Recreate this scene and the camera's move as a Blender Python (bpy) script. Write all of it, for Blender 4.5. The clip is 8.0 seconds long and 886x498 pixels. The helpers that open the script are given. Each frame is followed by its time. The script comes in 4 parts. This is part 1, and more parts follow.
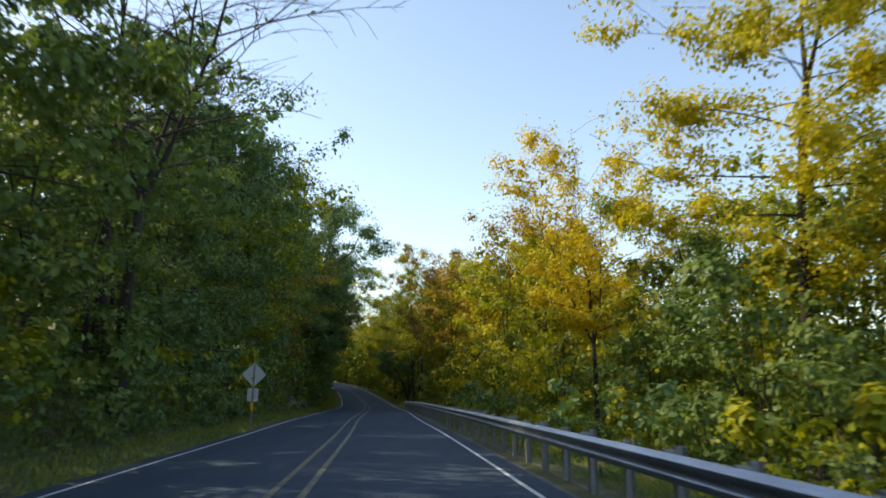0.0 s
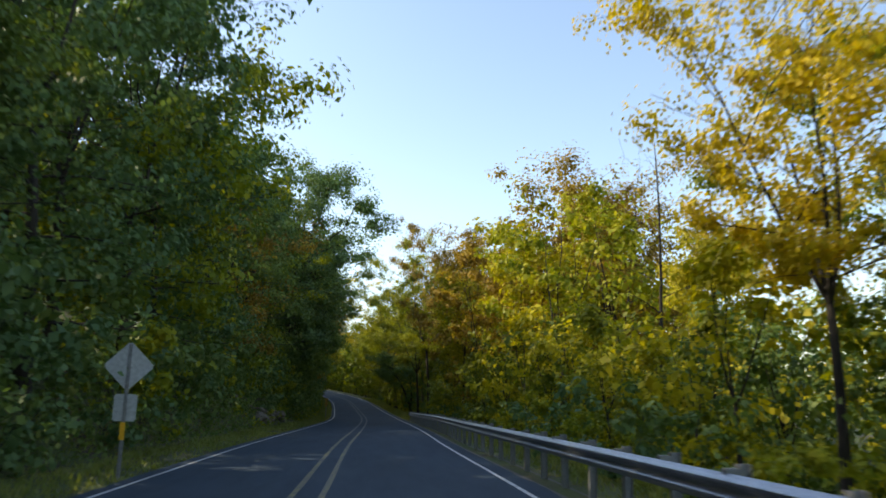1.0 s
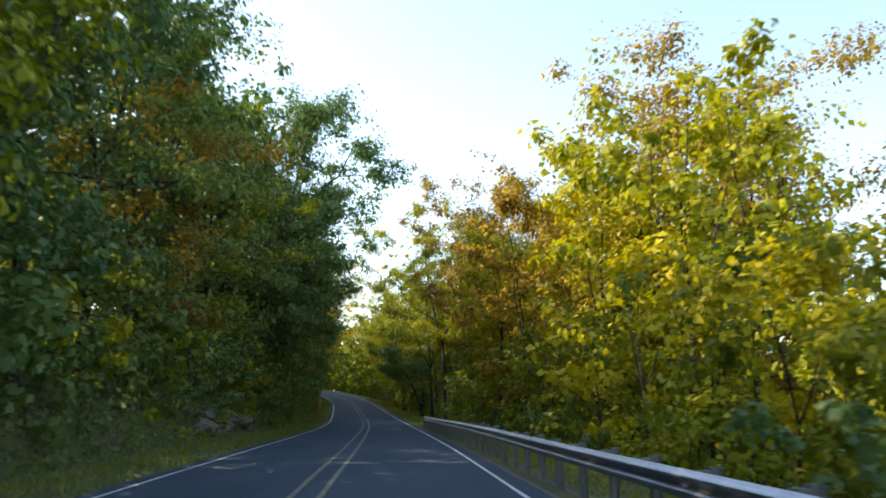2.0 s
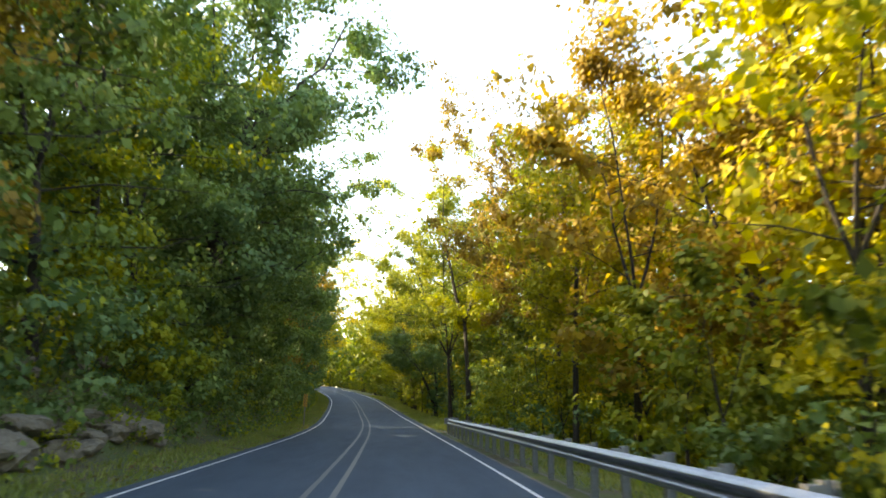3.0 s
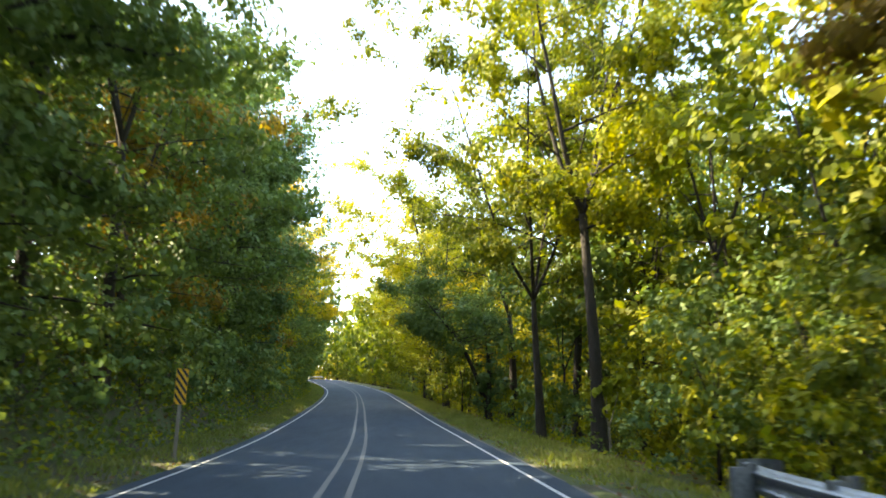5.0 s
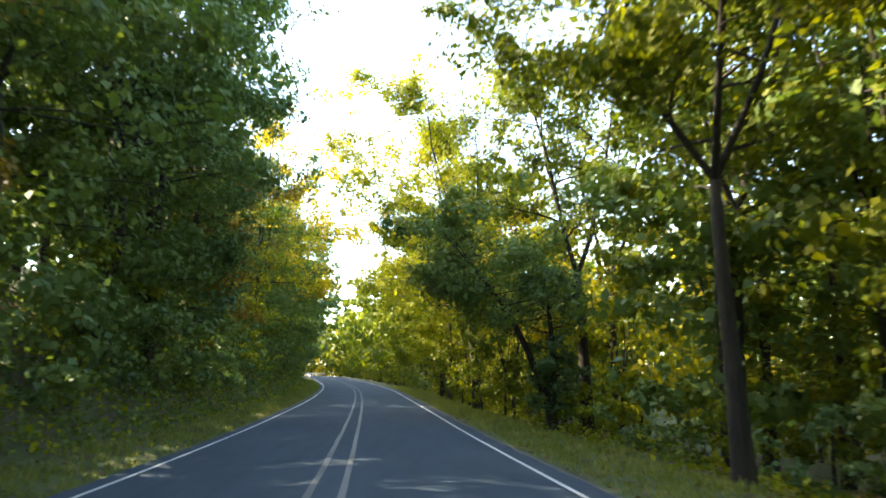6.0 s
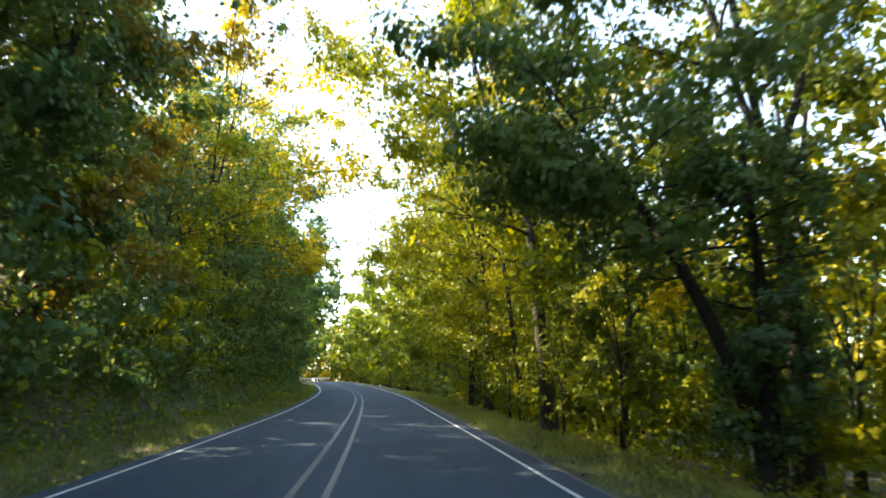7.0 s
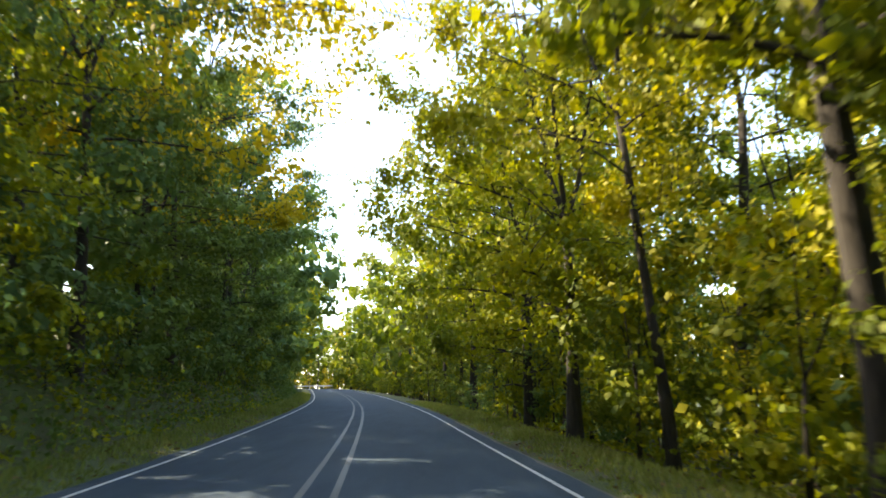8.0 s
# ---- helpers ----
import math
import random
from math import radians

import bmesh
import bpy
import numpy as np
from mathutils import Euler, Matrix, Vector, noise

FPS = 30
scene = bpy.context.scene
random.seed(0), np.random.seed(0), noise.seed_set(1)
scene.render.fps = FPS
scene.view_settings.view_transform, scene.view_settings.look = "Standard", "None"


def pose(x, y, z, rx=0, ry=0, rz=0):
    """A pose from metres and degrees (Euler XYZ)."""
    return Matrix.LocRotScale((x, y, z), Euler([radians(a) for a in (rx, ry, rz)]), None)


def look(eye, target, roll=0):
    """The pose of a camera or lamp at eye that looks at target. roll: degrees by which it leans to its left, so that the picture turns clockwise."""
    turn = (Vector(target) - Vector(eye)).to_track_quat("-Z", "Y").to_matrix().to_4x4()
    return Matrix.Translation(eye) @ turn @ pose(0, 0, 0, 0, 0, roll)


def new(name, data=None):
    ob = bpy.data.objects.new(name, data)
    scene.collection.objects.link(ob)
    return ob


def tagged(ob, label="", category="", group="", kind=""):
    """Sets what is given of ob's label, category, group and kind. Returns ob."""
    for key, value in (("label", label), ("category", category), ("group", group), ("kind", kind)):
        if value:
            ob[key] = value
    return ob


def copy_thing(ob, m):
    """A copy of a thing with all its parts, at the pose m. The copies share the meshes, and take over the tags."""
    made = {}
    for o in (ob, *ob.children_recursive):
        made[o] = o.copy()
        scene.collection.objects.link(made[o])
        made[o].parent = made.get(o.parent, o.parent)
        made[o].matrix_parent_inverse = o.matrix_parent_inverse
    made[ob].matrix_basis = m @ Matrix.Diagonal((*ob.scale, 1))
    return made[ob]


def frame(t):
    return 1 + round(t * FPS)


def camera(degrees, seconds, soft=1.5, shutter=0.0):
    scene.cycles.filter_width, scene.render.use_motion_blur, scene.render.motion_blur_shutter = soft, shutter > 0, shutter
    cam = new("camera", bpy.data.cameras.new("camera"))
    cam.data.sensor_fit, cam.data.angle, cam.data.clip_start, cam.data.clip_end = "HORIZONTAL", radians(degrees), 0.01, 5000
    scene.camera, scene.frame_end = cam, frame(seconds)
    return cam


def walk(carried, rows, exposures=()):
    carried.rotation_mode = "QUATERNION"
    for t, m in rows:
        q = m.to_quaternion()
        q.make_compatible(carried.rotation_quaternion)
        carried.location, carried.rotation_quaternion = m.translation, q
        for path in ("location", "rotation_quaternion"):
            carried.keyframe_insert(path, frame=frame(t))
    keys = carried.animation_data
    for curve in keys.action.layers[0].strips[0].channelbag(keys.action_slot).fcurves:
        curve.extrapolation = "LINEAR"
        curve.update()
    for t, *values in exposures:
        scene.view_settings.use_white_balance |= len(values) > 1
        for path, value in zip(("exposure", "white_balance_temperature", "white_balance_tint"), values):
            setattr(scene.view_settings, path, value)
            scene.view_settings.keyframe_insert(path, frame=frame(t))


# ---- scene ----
cam = camera(58.4, 8.0, soft=1.7, shutter=0.22)
PATH = [
    (0.0, pose(-0.469, 5.726, 1.570, 100.196, 0, -4.736)),
    (0.5, pose(-0.522, 14.840, 1.584, 100.410, 0, -4.810)),
    (1.0, pose(-0.588, 24.014, 1.578, 100.819, 0, -4.920)),
    (1.5, pose(-0.532, 33.280, 1.558, 100.901, 0, -4.747)),
    (2.0, pose(-0.461, 42.643, 1.532, 100.915, 0, -4.500)),
    (2.5, pose(-0.408, 52.075, 1.496, 100.923, 0, -4.320)),
    (3.0, pose(-0.371, 61.560, 1.449, 100.735, 0, -4.097)),
    (3.5, pose(-0.470, 71.076, 1.387, 100.723, 0, -3.909)),
    (4.0, pose(-0.713, 80.578, 1.306, 100.739, 0, -3.842)),
    (4.5, pose(-0.695, 90.072, 1.217, 100.740, 0, -3.526)),
    (5.0, pose(-0.492, 99.571, 1.126, 100.493, 0, -3.050)),
    (5.5, pose(-0.556, 109.069, 1.065, 100.407, 0, -2.721)),
    (6.0, pose(-0.822, 118.554, 1.058, 100.377, 0, -2.535)),
    (6.5, pose(-1.004, 128.007, 1.110, 100.461, 0, -2.142)),
    (7.0, pose(-1.344, 137.417, 1.230, 100.792, 0, -1.819)),
    (7.5, pose(-1.792, 146.834, 1.401, 100.960, 0, -1.544)),
    (8.0, pose(-2.288, 156.267, 1.625, 101.342, 0, -1.303)),
]
EXPOSURES = [(0.0, 1.02, 7300, 10), (1.7, 1.5, 7100, 10), (2.8, 2.75, 8700, 9), (4.2, 3.2, 8700, 8), (5.3, 3.1, 7700, 8), (6.5, 2.95, 7600, 9), (8.0, 2.7, 7500, 10)]
walk(cam, PATH, EXPOSURES)

# ---- sky and sun ----
SUN_AZ, SUN_EL = -71.0, 36.0          # degrees: from straight ahead (left is negative), above the horizon
world = bpy.data.worlds.new("sky")
scene.world = world
world.use_nodes = True
wt = world.node_tree
sky = wt.nodes.new("ShaderNodeTexSky")
sky.sky_type = "NISHITA"
sky.sun_disc = False
sky.sun_elevation = radians(SUN_EL)
sky.sun_rotation = radians(SUN_AZ % 360)
sky.air_density, sky.dust_density, sky.ozone_density = 1.0, 1.0, 1.5
background = wt.nodes["Background"]
background.inputs["Strength"].default_value = 0.15
wt.links.new(sky.outputs[0], background.inputs["Color"])
sun_way = Vector((math.sin(radians(SUN_AZ)) * math.cos(radians(SUN_EL)),
                  math.cos(radians(SUN_AZ)) * math.cos(radians(SUN_EL)), math.sin(radians(SUN_EL))))
sun_data = bpy.data.lights.new("sun", "SUN")
sun_data.energy, sun_data.angle, sun_data.color = 2.75, radians(0.5), (1.0, 0.91, 0.72)
sun = new("sun", sun_data)
sun.matrix_world = look(sun_way * 200, (0, 0, 0))


# ---- the plan: the road's line, its grade and the ground beside it ----
# The plan is drawn in units of UNIT metres, y along the road and d to the right of its middle.
UNIT = 1.2
LANE = 3.1
# (y, sideways place of the road's middle, height)
ROAD = [(-15, -1.62, 0.0), (0, -1.53, 0.0), (15, -1.42, 0.01), (30, -1.32, -0.02), (45, -1.36, -0.07), (60, -1.19, -0.16), (75, -1.13, -0.30), (90, -1.18, -0.42), (105, -1.47, -0.40),
        (120, -2.12, -0.19), (135, -2.85, 0.16), (150, -3.69, 0.55), (165, -4.69, 1.04), (180, -6.0, 1.51), (195, -7.66, 1.99), (210, -9.65, 2.53), (225, -11.82, 3.02),
        (240, -14.0, 3.53), (255, -16.25, 4.0), (270, -18.8, 4.5), (285, -22.0, 4.9), (300, -27.0, 5.3), (315, -35.5, 5.6), (330, -47.0, 5.8), (345, -59.0, 5.9)]


def smooth(a, b, v):
    u = min(max((v - a) / (b - a), 0.0), 1.0)
    return u * u * (3 - 2 * u)


def along_road(y, k):
    """The road's place (k 1) or height (k 2) at y, as a smooth line through ROAD."""
    if y <= 0:
        return ROAD[1][k] + (y / 15) * (ROAD[1][k] - ROAD[0][k])
    if y >= 330:
        return ROAD[-2][k] + ((y - 330) / 15 if k == 1 else 0) * (ROAD[-1][k] - ROAD[-2][k])
    i = int(y / 15) + 1
    f = y / 15 - (i - 1)
    p, q, r, t = (ROAD[j][k] for j in range(i - 1, i + 3))
    return q + 0.5 * f * (r - p + f * (2 * p - 5 * q + 4 * r - t + f * (3 * (q - r) + t - p)))


def road_x(y):
    """Sideways place of the road's middle."""
    return along_road(y, 1)


def road_z(y):
    """Height of the road: nearly level, a slight dip, then a climb."""
    return along_road(y, 2)


def ground_z(y, d):
    """Height of the ground d to the right of the road's middle."""
    z = road_z(y)
    n = noise.noise(Vector((d * 0.35, y * 0.22, 3.1))) * 0.28 + noise.noise(Vector((d * 1.1, y * 0.9, 7.7))) * 0.1
    if d < 0:
        a = -d
        rise = 0.06 * smooth(3.5, 4.6, a)
        if a > 5.0:
            rise += 0.95 * min(a - 5.0, 3.6) * smooth(5.0, 6.0, a)
        if a > 8.6:
            rise += 0.34 * min(a - 8.6, 70)
        return z + rise + n * smooth(4.2, 6.5, a)
    fall = 0.16 + 0.12 * smooth(100, 85, y) if y < 100 else 0.16
    drop = -0.08 * smooth(3.5, 4.4, d) - fall * max(0.0, min(d - 4.9, 9.0)) * smooth(4.9, 6.5, d)
    return z + drop + n * smooth(4.6, 6.5, d)


def at(y, d, up=0.0):
    """The ground's place in metres; up in metres."""
    return Vector(((road_x(y) + d) * UNIT, y * UNIT, ground_z(y, d) * UNIT + up))


def on_road(y, d, up=0.0):
    """A place at the road's height in metres, d square to the road's line; up in metres."""
    slope = (road_x(y + 0.5) - road_x(y - 0.5))
    n = math.hypot(1, slope)
    return Vector(((road_x(y) + d / n) * UNIT, (y - d * slope / n) * UNIT, road_z(y - d * slope / n) * UNIT + up))


# ---- materials ----
def material(name):
    m = bpy.data.materials.new(name)
    m.use_nodes = True
    return m, m.node_tree, m.node_tree.nodes["Principled BSDF"]


def ramp(tree, source, stops):
    r = tree.nodes.new("ShaderNodeValToRGB")
    while len(r.color_ramp.elements) < len(stops):
        r.color_ramp.elements.new(0.5)
    for e, (at_, c) in zip(r.color_ramp.elements, stops):
        e.position, e.color = at_, (*c, 1)
    tree.links.new(source, r.inputs["Fac"])
    return r.outputs["Color"]


def noise_node(tree, scale, detail=6, rough=0.6, stretch=None):
    n = tree.nodes.new("ShaderNodeTexNoise")
    n.inputs["Scale"].default_value, n.inputs["Detail"].default_value, n.inputs["Roughness"].default_value = scale, detail, rough
    g = tree.nodes.new("ShaderNodeTexCoord")
    if stretch:
        mp = tree.nodes.new("ShaderNodeMapping")
        mp.inputs["Scale"].default_value = stretch
        tree.links.new(g.outputs["Object"], mp.inputs["Vector"])
        tree.links.new(mp.outputs["Vector"], n.inputs["Vector"])
    else:
        tree.links.new(g.outputs["Object"], n.inputs["Vector"])
    return n.outputs["Fac"]


def mix(tree, fac, a, b, kind="MIX"):
    n = tree.nodes.new("ShaderNodeMix")
    n.data_type, n.blend_type = "RGBA", kind
    for key, v in (("Factor", fac), ("A", a), ("B", b)):
        s = [i for i in n.inputs if i.name == key and (i.type == "RGBA" or key == "Factor" and i.type == "VALUE")][0]
        if isinstance(v, (int, float)):
            s.default_value = v
        elif isinstance(v, tuple):
            s.default_value = (*v, 1)
        else:
            tree.links.new(v, s)
    return [o for o in n.outputs if o.type == "RGBA"][0]


def bump(tree, bsdf, height, strength, distance):
    b = tree.nodes.new("ShaderNodeBump")
    b.inputs["Strength"].default_value, b.inputs["Distance"].default_value = strength, distance
    tree.links.new(height, b.inputs["Height"])
    tree.links.new(b.outputs["Normal"], bsdf.inputs["Normal"])


def rough_material(name, dark, light, scale, fine, roughness=0.85, depth=0.01, metal=0.0, stretch=None):
    """A surface with stains at one scale, grain at another and relief."""
    m, tree, bsdf = material(name)
    big = noise_node(tree, scale, 4, 0.6, stretch)
    small = noise_node(tree, fine, 5, 0.7, stretch)
    col = ramp(tree, big, [(0.3, dark), (0.7, light)])
    col = mix(tree, 0.55, col, ramp(tree, small, [(0.3, tuple(c * 0.55 for c in dark)), (0.75, tuple(min(1, c * 1.25) for c in light))]))
    tree.links.new(col, bsdf.inputs["Base Color"])
    bsdf.inputs["Roughness"].default_value, bsdf.inputs["Metallic"].default_value = roughness, metal
    bump(tree, bsdf, small, 0.6, depth)
    return m


def leaf_material(name, stops, through_part=0.45):
    """Leaves: the colour differs from leaf to leaf and a little from tree to tree; some light shines through."""
    m, tree, bsdf = material(name)
    geo = tree.nodes.new("ShaderNodeNewGeometry")
    info = tree.nodes.new("ShaderNodeObjectInfo")
    patch = noise_node(tree, 0.8, 4, 0.65)
    add = tree.nodes.new("ShaderNodeMath")
    add.operation = "MULTIPLY_ADD"
    tree.links.new(geo.outputs["Random Per Island"], add.inputs[0])
    add.inputs[1].default_value = 0.3
    sc = tree.nodes.new("ShaderNodeMath")
    sc.operation = "MULTIPLY_ADD"
    tree.links.new(patch, sc.inputs[0])
    sc.inputs[1].default_value = 1.3
    off = tree.nodes.new("ShaderNodeMath")
    off.operation = "MULTIPLY_ADD"
    tree.links.new(info.outputs["Random"], off.inputs[0])
    off.inputs[1].default_value, off.inputs[2].default_value = 0.3, -0.45
    tree.links.new(off.outputs[0], sc.inputs[2])
    tree.links.new(sc.outputs[0], add.inputs[2])
    col = ramp(tree, add.outputs[0], stops)
    tree.links.new(col, bsdf.inputs["Base Color"])
    bsdf.inputs["Roughness"].default_value = 0.58
    bsdf.inputs["Specular IOR Level"].default_value = 0.26
    tl = tree.nodes.new("ShaderNodeBsdfTranslucent")
    tree.links.new(mix(tree, 1.0, col, (1.0, 1.0, 0.4), "MULTIPLY"), tl.inputs["Color"])
    ms = tree.nodes.new("ShaderNodeMixShader")
    ms.inputs[0].default_value = through_part
    tree.links.new(bsdf.outputs[0], ms.inputs[1])
    tree.links.new(tl.outputs[0], ms.inputs[2])
    tree.links.new(ms.outputs[0], tree.nodes["Material Output"].inputs["Surface"])
    return m


GREEN = leaf_material("leaf_green", [(0.0, (0.080, 0.135, 0.042)), (0.45, (0.132, 0.205, 0.057)), (0.85, (0.20, 0.265, 0.06)), (1.0, (0.33, 0.30, 0.055))], 0.34)
DEEP = leaf_material("leaf_deep_green", [(0.0, (0.066, 0.130, 0.058)), (0.5, (0.112, 0.198, 0.080)), (1.0, (0.18, 0.26, 0.085))], 0.34)
OLIVE = leaf_material("leaf_olive", [(0.0, (0.065, 0.095, 0.016)), (0.42, (0.135, 0.175, 0.020)), (0.75, (0.29, 0.29, 0.025)), (1.0, (0.48, 0.42, 0.032))], 0.42)
LIME = leaf_material("leaf_yellow_green", [(0.0, (0.09, 0.125, 0.012)), (0.4, (0.21, 0.255, 0.018)), (0.75, (0.42, 0.40, 0.022)), (1.0, (0.60, 0.51, 0.03))], 0.42)
LEMON = leaf_material("leaf_lemon", [(0.0, (0.12, 0.14, 0.012)), (0.35, (0.33, 0.32, 0.018)), (0.75, (0.58, 0.49, 0.026)), (1.0, (0.66, 0.47, 0.03))], 0.42)
GOLD = leaf_material("leaf_yellow", [(0.0, (0.24, 0.21, 0.014)), (0.35, (0.52, 0.41, 0.020)), (0.75, (0.70, 0.53, 0.03)), (1.0, (0.70, 0.46, 0.035))], 0.42)
RUST = leaf_material("leaf_rust", [(0.0, (0.11, 0.08, 0.022)), (0.4, (0.27, 0.18, 0.03)), (0.75, (0.46, 0.32, 0.04)), (1.0, (0.60, 0.44, 0.045))], 0.42)
BARK = rough_material("bark", (0.012, 0.010, 0.008), (0.055, 0.045, 0.035), 2.2, 14, 0.95, 0.06, stretch=(1, 1, 0.2))
PALE_BARK = rough_material("pale_bark", (0.22, 0.19, 0.15), (0.42, 0.38, 0.31), 2.5, 12, 0.9, 0.015, stretch=(1, 1, 0.4))
ROCK = rough_material("rock", (0.075, 0.062, 0.044), (0.23, 0.195, 0.145), 1.3, 8, 0.95, 0.04)
STEEL = rough_material("galvanised_steel", (0.20, 0.22, 0.26), (0.36, 0.385, 0.43), 1.2, 18, 0.36, 0.0006, 0.95)
POST_STEEL = rough_material("weathered_post_steel", (0.17, 0.175, 0.175), (0.31, 0.315, 0.31), 2.0, 16, 0.6, 0.003, 0.35)
ALUMINIUM = rough_material("sign_back_aluminium", (0.42, 0.45, 0.46), (0.55, 0.58, 0.59), 1.0, 10, 0.5, 0.001, 0.45)
YELLOW_SHEET = rough_material("yellow_sheeting", (0.85, 0.40, 0.012), (0.92, 0.47, 0.015), 1.5, 20, 0.4, 0.001)
BLACK_SHEET = rough_material("black_sheeting", (0.012, 0.012, 0.012), (0.03, 0.03, 0.03), 2, 20, 0.5, 0.001)
WOOD_POST = rough_material("weathered_wood", (0.16, 0.14, 0.11), (0.32, 0.29, 0.24), 3, 20, 0.9, 0.006, stretch=(1, 1, 0.15))
GRASS = leaf_material("grass_blades", [(0.0, (0.11, 0.15, 0.04)), (0.5, (0.20, 0.245, 0.06)), (1.0, (0.36, 0.34, 0.12))], 0.4)
LITTER = leaf_material("fallen_leaves", [(0.0, (0.07, 0.04, 0.018)), (0.5, (0.18, 0.10, 0.04)), (1.0, (0.36, 0.22, 0.06))], 0.15)


def asphalt_material():
    m, tree, bsdf = material("asphalt")
    big = noise_node(tree, 0.5, 4, 0.6, (1.0, 0.25, 1.0))
    grain = noise_node(tree, 90, 2, 0.7)
    stain = noise_node(tree, 2.2, 5, 0.65, (1.0, 0.12, 1.0))
    # grey asphalt with the blue of skylight put into its colours
    col = ramp(tree, big, [(0.3, (0.022, 0.042, 0.066)), (0.7, (0.040, 0.071, 0.106))])
    col = mix(tree, 0.35, col, ramp(tree, stain, [(0.3, (0.012, 0.025, 0.041)), (0.75, (0.066, 0.105, 0.148))]))
    col = mix(tree, 0.3, col, ramp(tree, grain, [(0.3, (0.012, 0.017, 0.023)), (0.7, (0.082, 0.104, 0.134))]))
    tree.links.new(col, bsdf.inputs["Base Color"])
    bsdf.inputs["Roughness"].default_value = 0.85
    bsdf.inputs["Specular IOR Level"].default_value = 0.22
    bump(tree, bsdf, grain, 0.5, 0.006)
    return m


def ground_material():
    """Soil, litter and short turf in patches."""
    m, tree, bsdf = material("ground")
    a, b, c = noise_node(tree, 0.5, 4), noise_node(tree, 3.5, 6, 0.7), noise_node(tree, 22, 4, 0.7)
    soil = ramp(tree, b, [(0.3, (0.032, 0.026, 0.016)), (0.7, (0.095, 0.072, 0.04))])
    turf = ramp(tree, c, [(0.3, (0.034, 0.052, 0.012)), (0.75, (0.10, 0.125, 0.028))])
    tree.links.new(mix(tree, ramp(tree, a, [(0.34, (0, 0, 0)), (0.52, (1, 1, 1))]), soil, turf), bsdf.inputs["Base Color"])
    bsdf.inputs["Roughness"].default_value = 0.95
    bump(tree, bsdf, b, 0.8, 0.08)
    return m


def paint_material(name, colour, wear):
    """Road paint, worn through to the asphalt in specks."""
    m, tree, bsdf = material(name)
    w = noise_node(tree, 7, 6, 0.8)
    tree.links.new(mix(tree, ramp(tree, w, [(wear - 0.1, (0, 0, 0)), (wear + 0.08, (1, 1, 1))]), (0.06, 0.06, 0.062), colour), bsdf.inputs["Base Color"])
    bsdf.inputs["Roughness"].default_value = 0.6
    return m


ASPHALT, SOIL = asphalt_material(), ground_material()
WHITE_PAINT = paint_material("white_road_paint", (0.64, 0.64, 0.64), 0.40)
YELLOW_PAINT = paint_material("yellow_road_paint", (0.36, 0.29, 0.035), 0.57)
FADED_PAINT = paint_material("faded_yellow_road_paint", (0.20, 0.14, 0.014), 0.69)
GRAVEL = rough_material("gravel_shoulder", (0.06, 0.058, 0.054), (0.16, 0.155, 0.145), 4, 40, 0.95, 0.02)


# ---- mesh helpers ----
def mesh_object(name, verts, faces, mat, parent=None, smooth_faces=False):
    me = bpy.data.meshes.new(name)
    me.from_pydata([tuple(v) for v in verts], [], faces)
    me.materials.append(mat)
    if smooth_faces:
        me.shade_smooth()
    me.update()
    ob = new(name, me)
    ob.parent = parent
    return ob


def part(name, bm, mat, parent, label=""):
    me = bpy.data.meshes.new(name)
    bm.to_mesh(me)
    bm.free()
    me.materials.append(mat)
    ob = new(name, me)
    ob.parent = parent
    return tagged(ob, label) if label else ob


def box_bm(x0, x1, y0, y1, z0, z1, bevel=0.0):
    bm = bmesh.new()
    bmesh.ops.create_cube(bm, size=1)
    for v in bm.verts:
        v.co = Vector((x0 + (v.co.x + 0.5) * (x1 - x0), y0 + (v.co.y + 0.5) * (y1 - y0), z0 + (v.co.z + 0.5) * (z1 - z0)))
    if bevel:
        bmesh.ops.bevel(bm, geom=bm.edges[:], offset=bevel, segments=2, affect="EDGES")
    return bm


def quads_object(name, corners, mat, parent=None):
    """Many separate four-cornered leaves: an array of n x 4 x 3."""
    n = len(corners)
    me = bpy.data.meshes.new(name)
    me.vertices.add(n * 4)
    me.vertices.foreach_set("co", corners.reshape(-1).astype(np.float32))
    me.loops.add(n * 4)
    me.loops.foreach_set("vertex_index", np.arange(n * 4, dtype=np.int32))
    me.polygons.add(n)
    me.polygons.foreach_set("loop_start", np.arange(0, n * 4, 4, dtype=np.int32))
    me.materials.append(mat)
    me.update(calc_edges=True)
    me.validate()
    ob = new(name, me)
    ob.parent = parent
    return ob


